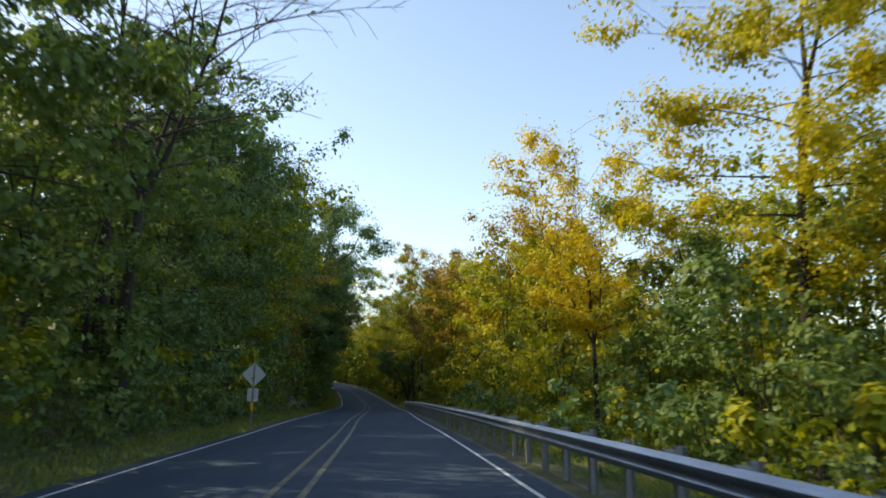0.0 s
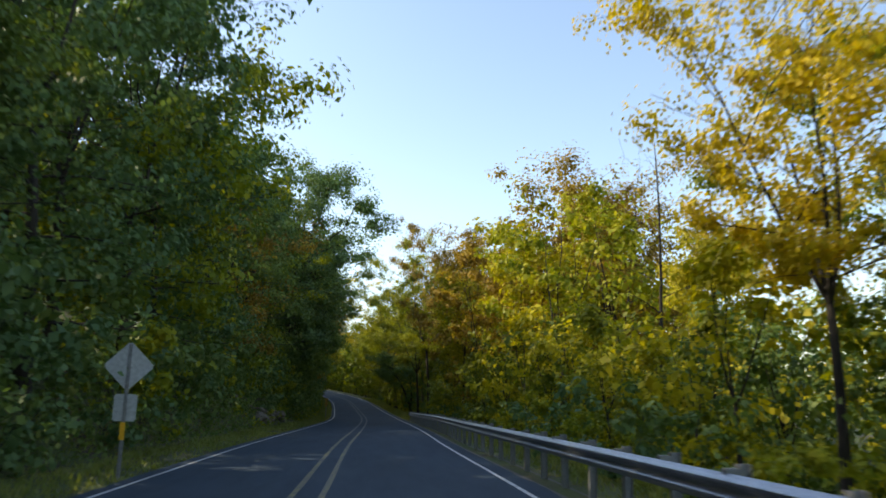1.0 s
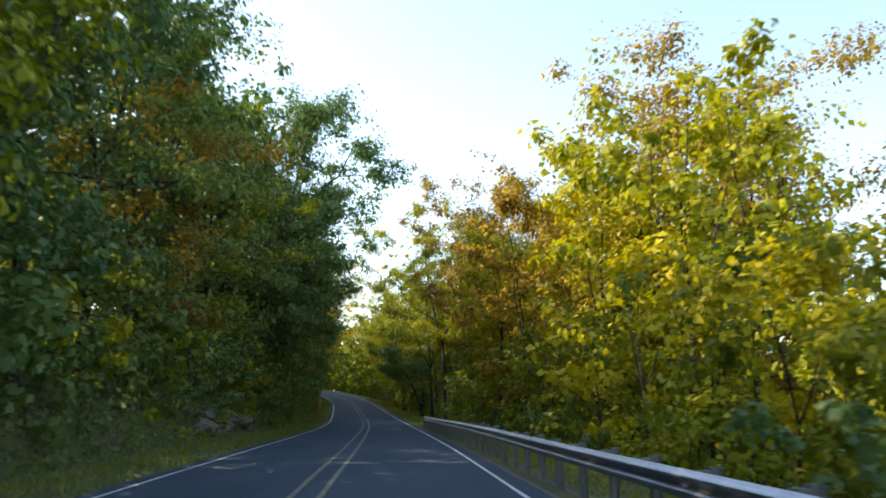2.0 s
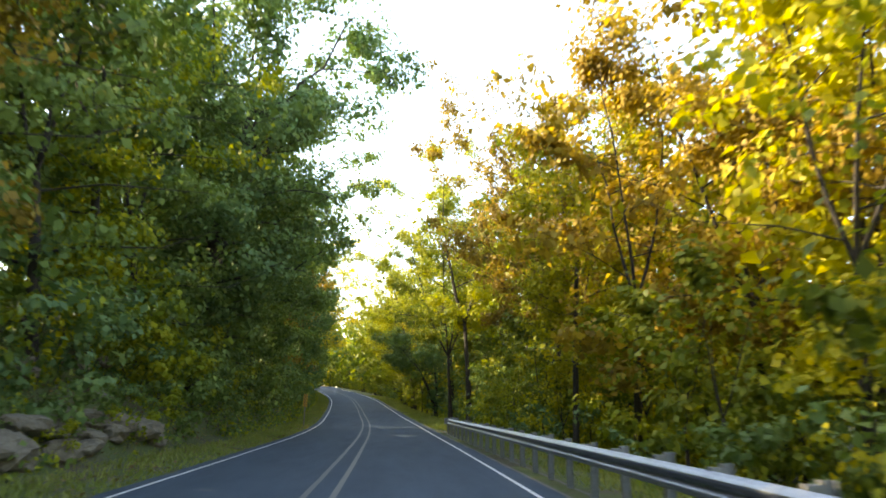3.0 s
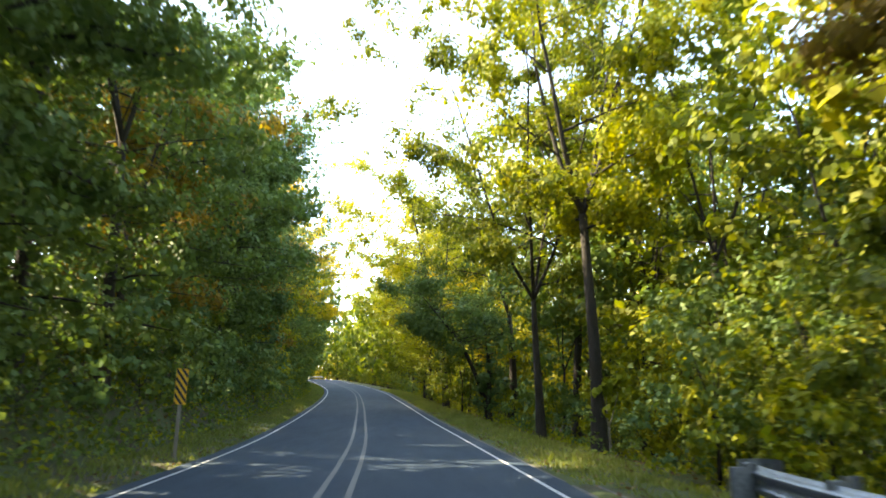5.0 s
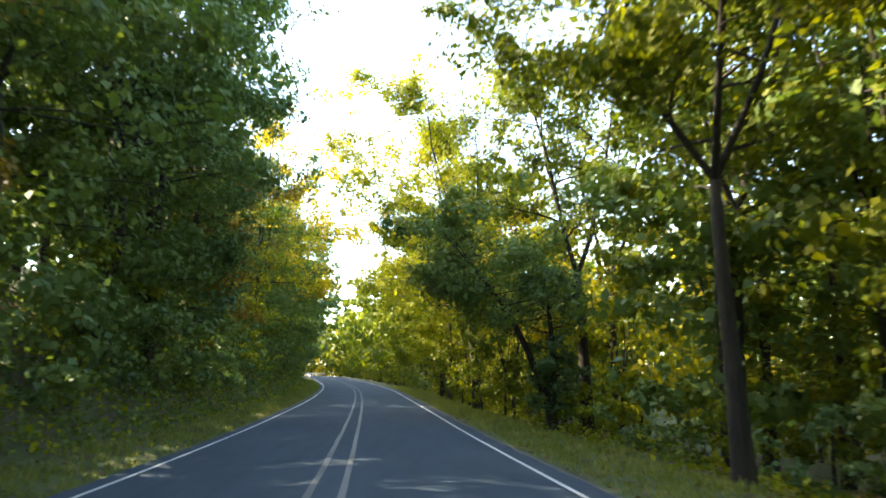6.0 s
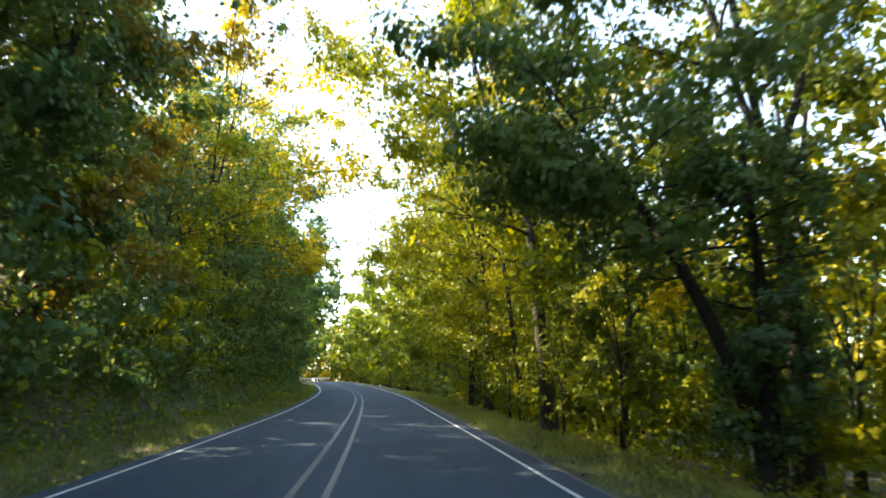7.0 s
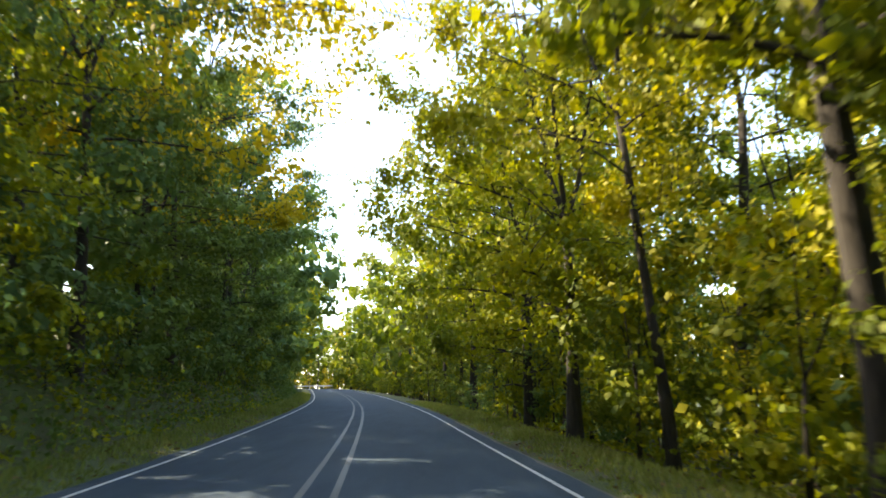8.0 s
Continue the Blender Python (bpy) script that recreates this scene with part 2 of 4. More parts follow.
def leaf_quads(rng, centres, size, flat=0.55, fold=0.12, facing=None):
    """Leaf-shaped quads at the centres, lying mostly level and turned at random."""
    n = len(centres)
    az = rng.uniform(0, 2 * np.pi, n)
    tilt = rng.normal(0, 1.0 - flat, n) * 1.3 - 0.25
    along = np.stack([np.cos(az) * np.cos(tilt), np.sin(az) * np.cos(tilt), np.sin(tilt)], 1)
    roll = rng.normal(0, 1.0 - flat, n) * 1.5
    side = np.stack([-np.sin(az), np.cos(az), np.zeros(n)], 1)
    up = np.cross(along, side)
    side = side * np.cos(roll)[:, None] + up * np.sin(roll)[:, None]
    up = np.cross(along, side)
    if facing is not None:
        up = facing / (np.linalg.norm(facing, axis=1)[:, None] + 1e-6)
        along = along - up * (along * up).sum(1)[:, None]
        along /= np.linalg.norm(along, axis=1)[:, None] + 1e-6
        side = np.cross(up, along)
    s = size * rng.uniform(0.65, 1.35, n)[:, None]
    base, tip = centres - along * s * 0.5, centres + along * s * 0.5
    mid = centres - along * s * 0.06 + up * s * fold
    return np.stack([base, mid - side * s * 0.36, tip, mid + side * s * 0.36], 1)


def tube(verts, faces, pts, radii, sides=6):
    """Adds a tapered tube along pts."""
    start = len(verts)
    for i, (p, r) in enumerate(zip(pts, radii)):
        way = (pts[min(i + 1, len(pts) - 1)] - pts[max(i - 1, 0)]).normalized()
        a = way.cross(Vector((0.31, 0.95, 0.02))).normalized()
        b = way.cross(a)
        for k in range(sides):
            w = 2 * math.pi * k / sides
            rough = 1 + 0.16 * noise.noise((p + a * math.cos(w) * 0.4 + b * math.sin(w) * 0.4) * 1.7) if sides > 6 else 1
            verts.append(p + (a * math.cos(w) + b * math.sin(w)) * r * rough)
        if i:
            for k in range(sides):
                k2 = (k + 1) % sides
                faces.append((start + (i - 1) * sides + k, start + (i - 1) * sides + k2, start + i * sides + k2, start + i * sides + k))
    faces.append(tuple(start + (len(pts) - 1) * sides + k for k in range(sides)))


# ---- trees ----
def grow(seed, height, girth, base, reach, limbs=14, subs=5, bias=(0.0, 0.0), lean=(0.0, 0.0), rise=0.5, top=0.45, bend=0.03, clump=0.55, twigs=3,
         fine=True, wood=True, leaders=3, fork=0.45, spread=0.28):
    """Wood and leaf clumps of one tree. base: where the crown begins, as a share of the height; bias: a longer reach to that side;
    top: how wide the crown is at its top. Returns the wood's vertices and faces and the clumps' centres."""
    r = random.Random(seed)
    verts, faces, clumps = [], [], []
    n = 10
    px, py = r.uniform(0, 6), r.uniform(0, 6)
    trunk = []
    for i in range(n + 1):
        u = i / n
        trunk.append(Vector((lean[0] * height * u ** 1.3 + bend * height * (math.sin(u * 4 + px) - math.sin(px)) * u,
                             lean[1] * height * u ** 1.3 + bend * height * (math.sin(u * 3.4 + py) - math.sin(py)) * u, height * 0.93 * u - (0.5 if i == 0 else 0))))
    sides = 8 if fine else 5
    stems = []
    if leaders < 2:
        tube(verts, faces, trunk, [girth * (1.35 if i == 0 else 1) * (1 - 0.86 * (i / n) ** 0.9) for i in range(n + 1)], sides)
        stems.append(trunk)
    else:
        # the trunk forks into leaders that spread and rise to the top
        m = max(2, round(fork * n))
        tube(verts, faces, trunk[:m + 1], [girth * (1.35 if i == 0 else 1) * (1 - 0.45 * i / m) for i in range(m + 1)], sides)
        a0 = r.uniform(0, 6.28)
        for q in range(leaders):
            a = a0 + 6.28 * q / leaders + r.uniform(-0.4, 0.4)
            out = spread * height * (1 - fork) * r.uniform(0.6, 1.1)
            stem = list(trunk[:m])
            for i in range(m, n + 1):
                u = (i - m) / (n - m)
                p = trunk[i] + Vector((math.cos(a), math.sin(a), 0)) * out * u ** 0.75 + Vector((r.uniform(-1, 1), r.uniform(-1, 1), 0)) * 0.012 * height * u
                p.z -= u * height * (1 - fork) * r.uniform(0.0, 0.06) * q
                stem.append(p)
            tube(verts, faces, stem[m:], [girth * 0.42 * (1 - 0.85 * (i / (n - m)) ** 0.9) for i in range(n - m + 1)], sides - 1)
            stems.append(stem)

    def on_trunk(u, stem):
        i = min(int(u * n), n - 1)
        return stem[i].lerp(stem[i + 1], u * n - i)

    turn = r.uniform(0, 6.28)
    for i in range(limbs):
        u = base + (0.99 - base) * (i + r.uniform(0, 0.8)) / limbs
        v = (u - base) / (1 - base)
        width = math.sin(math.pi * min(0.12 + 0.62 * v ** 0.8, 1.0)) if v < 0.6 else 1 - (1 - top) * ((v - 0.6) / 0.4) ** 1.5
        turn += 2.399 + r.uniform(-0.4, 0.4)
        way = Vector((math.cos(turn), math.sin(turn), 0))
        long = reach * width * r.uniform(0.7, 1.15) * (1 + way.x * bias[0] + way.y * bias[1])
        long = max(long, reach * 0.2)
        start = on_trunk(u, stems[i % len(stems)])
        up = rise * (0.4 + 0.9 * v) * r.uniform(0.6, 1.3)
        pts = []
        for k in range(6):
            w = k / 5
            pts.append(start + way * long * w + Vector((r.uniform(-1, 1), r.uniform(-1, 1), 0)) * 0.05 * long * w
                       + Vector((0, 0, long * up * w - 0.18 * long * w * w)))
        r0 = girth * (1 - 0.86 * u ** 0.9) * (0.4 if fine else 0.3)
        if not wood:
            pass
        elif fine:
            tube(verts, faces, pts, [r0 * (1 - 0.8 * k / 5) for k in range(6)], 5)
        else:
            tube(verts, faces, [pts[0], pts[2], pts[5]], [r0, r0 * 0.65, r0 * 0.2], 4)
        for s in range(subs):
            w = 0.2 + 0.8 * (s + r.random()) / subs
            k = min(int(w * 5), 4)
            b0 = pts[k].lerp(pts[k + 1], w * 5 - k)
            a2 = turn + r.choice((-1, 1)) * r.uniform(0.4, 1.2)
            l2 = long * r.uniform(0.25, 0.45) + 0.4
            w2 = Vector((math.cos(a2), math.sin(a2), r.uniform(-0.15, 0.6)))
            b1, b2 = b0 + w2 * l2 * 0.5 + Vector((0, 0, 0.06 * l2)), b0 + w2 * l2
            if fine:
                tube(verts, faces, [b0, b1, b2], [r0 * 0.4, r0 * 0.25, r0 * 0.08 + 0.004], 4)
            elif wood and s % 3 == 1:
                tube(verts, faces, [b0, b2], [r0 * 0.35, 0.006], 3)
            for q in range(twigs):
                clumps.append(b0.lerp(b2, (q + 0.6) / twigs) + Vector((r.gauss(0, 0.25), r.gauss(0, 0.25), r.gauss(0, 0.2))) * clump)
        clumps.append(pts[5])
    clumps += [q[n] for q in stems]
    return verts, faces, clumps


def tree(name, seed, leaf_mat, leaves, leaf, label, category="tree", group="", bark=None, sparse=1.0, clump=0.55, flat=0.3, **shape):
    """One tree: an Empty at its foot with trunk and crown."""
    verts, faces, clumps = grow(seed, clump=clump, **shape)
    root = new(name)
    mesh_object("trunk", verts, faces, bark or BARK, root, True)
    if leaves:
        rng = np.random.default_rng(seed + 77)
        c = np.array([tuple(p) for p in clumps])
        if sparse < 1:
            c = c[rng.random(len(c)) < sparse]
        # leaves gather in masses with thin places between them
        weight = np.array([0.5 + 2.3 * noise.noise(Vector(p) * 0.42 + Vector((seed * 3.1, 0, 0))) for p in c]).clip(0.10, 1.6)
        pick = rng.choice(len(c), leaves, p=weight / weight.sum())
        spread = np.array([clump * 0.88, clump * 0.88, clump * 0.8]) * 1.4
        size = rng.uniform(0.55, 1.25, len(c))
        ball = rng.normal(0, 1, (leaves, 3))
        ball /= np.linalg.norm(ball, axis=1)[:, None]
        # one leaf in six is a larger spray deep in its clump
        core = np.where(np.arange(leaves) % 6 == 0, 0.5, 1.0)[:, None]
        centres = c[pick] + ball * (rng.random(leaves) ** 0.4)[:, None] * spread * size[pick][:, None] * core
        # they face away from the middle of their clump and of the crown, and upwards
        out = centres - c.mean(0)
        out /= np.linalg.norm(out, axis=1)[:, None] + 1e-6
        facing = 0.5 * out + 0.95 * ball + np.array([0, 0, 0.45]) + rng.normal(0, 0.28, (leaves, 3))
        quads_object("crown", leaf_quads(rng, centres, leaf * (1.6 - 0.6 * core), flat, facing=facing), leaf_mat, root)
    return tagged(root, label, category, group)


def closer(y):
    """Where the woods' rows lie along the road, and how much smaller and nearer they stand: the stretch before the opening is drawn wider than it is."""
    rows = ((-9.0, -2.8, 0.84), (0.0, 4.8, 0.84), (9.3, 12.4, 0.84), (18.4, 20.0, 0.85), (27.3, 27.7, 0.86), (36.0, 35.3, 0.89), (52.6, 51.3, 0.95), (60.5, 59.2, 0.99), (91.6, 90.9, 1.0), (150.0, 150.0, 1.0), (500.0, 500.0, 1.0))
    for (a, b, k), (a2, b2, k2) in zip(rows, rows[1:]):
        if y <= a2:
            u = (y - a) / (a2 - a)
            return b + u * (b2 - b), k + u * (k2 - k)


def put(ob, y, d, turn=0.0, size=1.0, tall=1.0, sink=0.0):
    y, k = closer(y)
    size *= k * UNIT
    p = at(y, d * k, -sink)
    ob.matrix_basis = pose(p.x, p.y, p.z, 0, 0, turn) @ Matrix.Diagonal((size, size, size * tall, 1))
    return ob


def put_copy(ob, y, d, turn=0.0, size=1.0, tall=1.0, sink=0.0):
    y, k = closer(y)
    size *= k * UNIT
    p = at(y, d * k, -sink)
    keep = ob.matrix_basis.copy()
    ob.matrix_basis = Matrix()
    c = copy_thing(ob, pose(p.x, p.y, p.z, 0, 0, turn) @ Matrix.Diagonal((size, size, size * tall, 1)))
    ob.matrix_basis = keep
    return c


def joined_woods(name, label, placed):
    """Woods too far back to tell the trees apart: copies of the given trees in one mesh. placed: (tree, y, d, turn, size)."""
    cos, loops, starts, mats, kinds, count, nl = [], [], [], [], [], 0, 0
    for ob, y, d, turn, size in placed:
        y, k = closer(y)
        size *= k * UNIT
        p = at(y, d * k)
        m = np.array(pose(p.x, p.y, p.z, 0, 0, turn) @ Matrix.Diagonal((size, size, size, 1)))
        for child in ob.children:
            me = child.data
            co = np.empty(len(me.vertices) * 3, np.float32)
            me.vertices.foreach_get("co", co)
            co = co.reshape(-1, 3) @ m[:3, :3].T + m[:3, 3]
            vi, st = np.empty(len(me.loops), np.int32), np.empty(len(me.polygons), np.int32)
            me.loops.foreach_get("vertex_index", vi)
            me.polygons.foreach_get("loop_start", st)
            if me.materials[0] not in kinds:
                kinds.append(me.materials[0])
            cos.append(co)
            loops.append(vi + count)
            starts.append(st + nl)
            mats.append(np.full(len(st), kinds.index(me.materials[0]), np.int32))
            count += len(co)
            nl += len(vi)
    me = bpy.data.meshes.new(name)
    me.vertices.add(count)
    me.vertices.foreach_set("co", np.concatenate(cos).reshape(-1).astype(np.float32))
    me.loops.add(nl)
    me.loops.foreach_set("vertex_index", np.concatenate(loops))
    st = np.concatenate(starts)
    me.polygons.add(len(st))
    me.polygons.foreach_set("loop_start", st)
    for k in kinds:
        me.materials.append(k)
    me.polygons.foreach_set("material_index", np.concatenate(mats))
    me.update(calc_edges=True)
    return tagged(new(name, me), label, "woods", kind="stuff")


# ---- ground and road ----
def build_ground():
    ds = [-900, -400, -160, -80, -50, -33, -26, -20, -16, -13, -11, -9.6, -8.6, -7.8, -7.2, -6.6, -6.0, -5.5, -5.0, -4.6, -4.2, -3.8, -3.5,
          3.5, 3.8, 4.2, 4.6, 5.0, 5.5, 6.2, 7, 8, 9, 10.5, 12, 14, 17, 21, 27, 36, 50, 80, 160, 400, 900]
    ys = [-900, -400, -160, -80] + [-50 + 1.5 * i for i in range(254)] + [345, 380, 420, 480, 600, 900, 1600, 3000]
    verts, faces = [], []
    for y in ys:
        for d in ds:
            p = at(y, d)
            if abs(d) < 3.6:
                p.z -= 0.08
            verts.append(p)
    k = len(ds)
    for i in range(len(ys) - 1):
        for j in range(k - 1):
            a = i * k + j
            faces.append((a, a + 1, a + k + 1, a + k))
    tagged(mesh_object("ground", verts, faces, SOIL, None, True), "leaf-littered forest soil with patches of short green turf", "ground", kind="structure")


def ribbon(name, mat, d0, d1, y0, y1, up, step=2.0, parent=None, wobble=0.0, thick=0.0):
    """A strip along the road between two distances from its middle."""
    verts, faces = [], []
    n = int((y1 - y0) / step)
    for i in range(n + 1):
        y = y0 + (y1 - y0) * i / n
        a = noise.noise(Vector((y * 0.7, d0, 1))) * wobble + noise.noise(Vector((y * 2.9, d0, 5))) * wobble * 0.5
        b = noise.noise(Vector((y * 0.7, d1, 9))) * wobble + noise.noise(Vector((y * 2.9, d1, 3))) * wobble * 0.5
        row = [on_road(y, d0 + a, up - thick), on_road(y, d0 + a, up), on_road(y, (d0 + d1) / 2, up + (0.03 if d1 - d0 > 4 else 0)), on_road(y, d1 + b, up), on_road(y, d1 + b, up - thick)]
        verts += row
        if i:
            p = (i - 1) * 5
            for j in range(4):
                faces.append((p + j, p + j + 1, p + j + 6, p + j + 5))
    return mesh_object(name, verts, faces, mat, parent)


def build_road():
    road = ribbon("road", ASPHALT, -3.42, 3.5, -60, 326, 0.0, 0.5, wobble=0.06, thick=0.14)
    tagged(road, "two-lane road of worn dark grey asphalt", "road", kind="structure")
    # the paint lies on the crown of the road: its height follows the camber
    def camber(d):
        return 0.03 * (1 - abs(d) / 3.46) + 0.004
    for d in (-LANE, LANE):
        tagged(ribbon("edge_line", WHITE_PAINT, d - 0.0375, d + 0.0375, -58, 325, camber(d) + 0.004, 1.0, road, 0.008), "thin white road edge line")
    for mat, y0, y1, label in ((YELLOW_PAINT, -58, 58, "worn yellow line of a double centre marking"), (FADED_PAINT, 58, 325, "faded yellow line of a double centre marking")):
        for d in (-0.285, 0.135):
            tagged(ribbon("centre_line", mat, d - 0.0475, d + 0.0475, y0, y1, camber(d) + 0.004, 1.0, road, 0.012), label)
    tagged(ribbon("shoulder", GRAVEL, 3.4, 4.05, -60, 96, -0.05, 1.0, None, 0.08, 0.05), "narrow grey gravel shoulder beside the rail", "shoulder", kind="structure")
    tagged(ribbon("shoulder", GRAVEL, 3.4, 3.78, 96.5, 325, -0.05, 1.0, None, 0.1, 0.05), "narrow strip of grey gravel beside the asphalt", "shoulder", kind="structure")


build_ground()
build_road()


# ---- guard rail ----
RAIL_D, RAIL_END = 3.70, 90.6
BAY = 1.905 / UNIT          # between posts


def build_rail(first, end, flare, label):
    root = tagged(new("guard_rail"), label, "guard rail")
    # section of the beam: sideways and height
    sec = []
    for i in range(17):
        u = i / 16
        sec.append((0.044 * math.cos(u * 4 * math.pi) / UNIT, 0.575 + 0.315 * u))

    def beam(y0, y1, flare):
        verts, faces = [], []
        n = 4
        for side in (0, 0.004):
            for i in range(n + 1):
                y = y0 + (y1 - y0) * i / n
                for sx, sz in sec:
                    verts.append(on_road(y, RAIL_D + sx + side * 2 / UNIT + flare * (i / n) ** 2, sz))
        k = len(sec)
        half = (n + 1) * k
        for i in range(n):
            for j in range(k - 1):
                a = i * k + j
                faces.append((a, a + k, a + k + 1, a + 1))
                faces.append((half + a, half + a + 1, half + a + k + 1, half + a + k))
            for j in (0, k - 1):
                a = i * k + j
                faces.append((a, a + k, half + a + k, half + a))
        mesh_object("beam", verts, faces, STEEL, root, True)

    y = end - 2 * BAY * round((end - first) / (2 * BAY))
    first = y
    while y < end - 0.1:
        last = y + 2 * BAY > end - 0.2
        beam(y - 0.1, y + 2 * BAY, flare if last else 0.0)
        y += 2 * BAY
    # rounded end piece, curled back
    verts, faces = [], []
    for i in range(9):
        w = i / 8 * math.radians(200)
        for z in (0.56, 0.735, 0.905):
            verts.append(on_road(end + 0.22 * math.sin(w), RAIL_D + flare + 0.2 - 0.2 * math.cos(w) - 0.02, z))
        if i:
            a = (i - 1) * 3
            for j in range(2):
                faces.append((a + j, a + 3 + j, a + 4 + j, a + 1 + j))
    mesh_object("end_piece", verts, faces, STEEL, root, True)
    # posts: rolled I-sections with a block towards the beam
    bm = bmesh.new()
    for x0, x1, y0, y1 in ((-0.055, 0.055, -0.008, 0.008), (-0.062, -0.052, -0.055, 0.055), (0.052, 0.062, -0.055, 0.055)):
        b = box_bm(x0, x1, y0, y1, -0.7, 0.935)
        me = bpy.data.meshes.new("tmp")
        b.to_mesh(me)
        b.free()
        bm.from_mesh(me)
        bpy.data.meshes.remove(me)
    post_me = bpy.data.meshes.new("post")
    bm.to_mesh(post_me)
    bm.free()
    post_me.materials.append(POST_STEEL)
    blk = box_bm(-0.075, 0.075, -0.05, 0.05, 0.575, 0.90, 0.008)
    blk_me = bpy.data.meshes.new("block")
    blk.to_mesh(blk_me)
    blk.free()
    blk_me.materials.append(POST_STEEL)
    r = random.Random(4)
    y = end - 0.5
    while y > first:
        p = on_road(y, RAIL_D + 0.217)
        post = new("post", post_me)
        post.parent = root
        post.matrix_basis = pose(p.x, p.y, p.z, r.uniform(-1.5, 1.5), r.uniform(-1.5, 1.5), r.uniform(-4, 4)) @ Matrix.Diagonal((1, 1, r.uniform(0.97, 1.04), 1))
        b = new("block", blk_me)
        b.parent = post
        b.matrix_basis = pose(-0.137, 0, 0)
        y -= BAY


build_rail(-9.0, RAIL_END, 0.35, "galvanised steel W-beam guard rail on closely set posts")
build_rail(291.0, 324.0, 0.0, "pale steel guard rail on the outside of the far bend")


# ---- signs ----
def build_warning_sign(y, d):
    """Seen from behind: a bare diamond, a square plate under it and a reflector strip on the post."""
    p = at(y, d)
    root = tagged(new("warning_sign"), "bare grey back of a diamond road sign with square plate", "road sign")
    root.matrix_basis = pose(p.x, p.y, p.z, 0, 1.5, 3)
    base = 2.35
    bm = box_bm(-0.381, 0.381, -0.003, 0.003, -0.381, 0.381)
    bmesh.ops.bevel(bm, geom=[e for e in bm.edges if abs((e.verts[0].co - e.verts[1].co).y) > 0.004], offset=0.04, segments=3, affect="EDGES")
    bm.transform(Matrix.Translation((0, 0, base)) @ Matrix.Rotation(radians(45), 4, "Y"))
    part("diamond_panel", bm, ALUMINIUM, root, "grey back of a diamond panel")
    bm = box_bm(-0.24, 0.24, -0.003, 0.003, 1.18, 1.75)
    bmesh.ops.bevel(bm, geom=[e for e in bm.edges if abs((e.verts[0].co - e.verts[1].co).y) > 0.004], offset=0.03, segments=3, affect="EDGES")
    part("lower_plate", bm, ALUMINIUM, root, "grey back of a square plate")
    # hat-section post
    bm = bmesh.new()
    for x0, x1, y0, y1 in ((-0.018, 0.018, -0.040, -0.036), (-0.020, -0.016, -0.038, -0.006), (0.016, 0.020, -0.038, -0.006), (-0.042, -0.016, -0.009, -0.005), (0.016, 0.042, -0.009, -0.005)):
        b = box_bm(x0, x1, y0, y1, -0.6, 2.82)
        me = bpy.data.meshes.new("tmp")
        b.to_mesh(me)
        b.free()
        bm.from_mesh(me)
        bpy.data.meshes.remove(me)
    part("post", bm, POST_STEEL, root, "galvanised hat-section post")
    part("reflector_strip", box_bm(-0.055, 0.055, -0.050, -0.044, 0.79, 1.16, 0.002), YELLOW_SHEET, root, "yellow reflector strip")
    for z in (1.3, 1.62, 2.16, 2.54):
        bm = bmesh.new()
        bmesh.ops.create_cone(bm, cap_ends=True, segments=8, radius1=0.012, radius2=0.012, depth=0.012)
        bm.transform(Matrix.Translation((0, -0.044, z)) @ Matrix.Rotation(radians(90), 4, "X"))
        part("bolt", bm, STEEL, root)


def build_object_marker(y, d):
    """Upright panel with slanting black and yellow stripes on a wooden post."""
    p = at(y, d)
    root = tagged(new("object_marker"), "yellow and black striped roadside marker on a wooden post", "road marker")
    root.matrix_basis = pose(p.x, p.y, p.z, 0, 2.5, 4)
    w, z0, h = 0.152, 1.40, 0.914
    part("panel", box_bm(-w, w, -0.004, 0.0, z0, z0 + h, 0.001), YELLOW_SHEET, root, "yellow reflective panel")
    for k in range(-3, 8):
        # a band from upper left to lower right, cut to the panel
        c = z0 + k * 0.21
        line = [(-w + 0.008, c + 0.2), (w - 0.008, c - 0.18), (w - 0.008, c - 0.075), (-w + 0.008, c + 0.305)]
        poly = line
        for lim, sign in ((z0 + 0.008, 1), (z0 + h - 0.008, -1)):
            out = []
            for i in range(len(poly)):
                a, b = poly[i], poly[(i + 1) % len(poly)]
                ia, ib = (a[1] - lim) * sign >= 0, (b[1] - lim) * sign >= 0
                if ia:
                    out.append(a)
                if ia != ib:
                    u = (lim - a[1]) / (b[1] - a[1])
                    out.append((a[0] + (b[0] - a[0]) * u, lim))
            poly = out
            if not poly:
                break
        if len(poly) >= 3:
            n = len(poly)
            verts = [(x, -0.0085, z) for x, z in poly] + [(x, -0.0045, z) for x, z in poly]
            faces = [tuple(range(n)), tuple(range(2 * n - 1, n - 1, -1))] + [(i, n + i, n + (i + 1) % n, (i + 1) % n) for i in range(n)]
            mesh_object("stripe", verts, faces, BLACK_SHEET, root)
    part("post", box_bm(-0.045, 0.045, 0.001, 0.075, -0.5, z0 + h - 0.12, 0.008), WOOD_POST, root, "weathered grey wooden post")


build_warning_sign(34.9, -3.62)
build_object_marker(100.6, -3.84)


# ---- woods on the uphill side ----
class Stand:
    """Places each kind once itself and then as copies; kinds that were never placed are taken away at the end."""

    def __init__(self):
        self.used = []

    def place(self, k, *a, **kw):
        if k in self.used:
            return put_copy(k, *a, **kw)
        self.used.append(k)
        return put(k, *a, **kw)

    def close(self, kinds):
        for k in kinds:
            if k not in self.used:
                for o in (*k.children_recursive, k):
                    bpy.data.objects.remove(o)


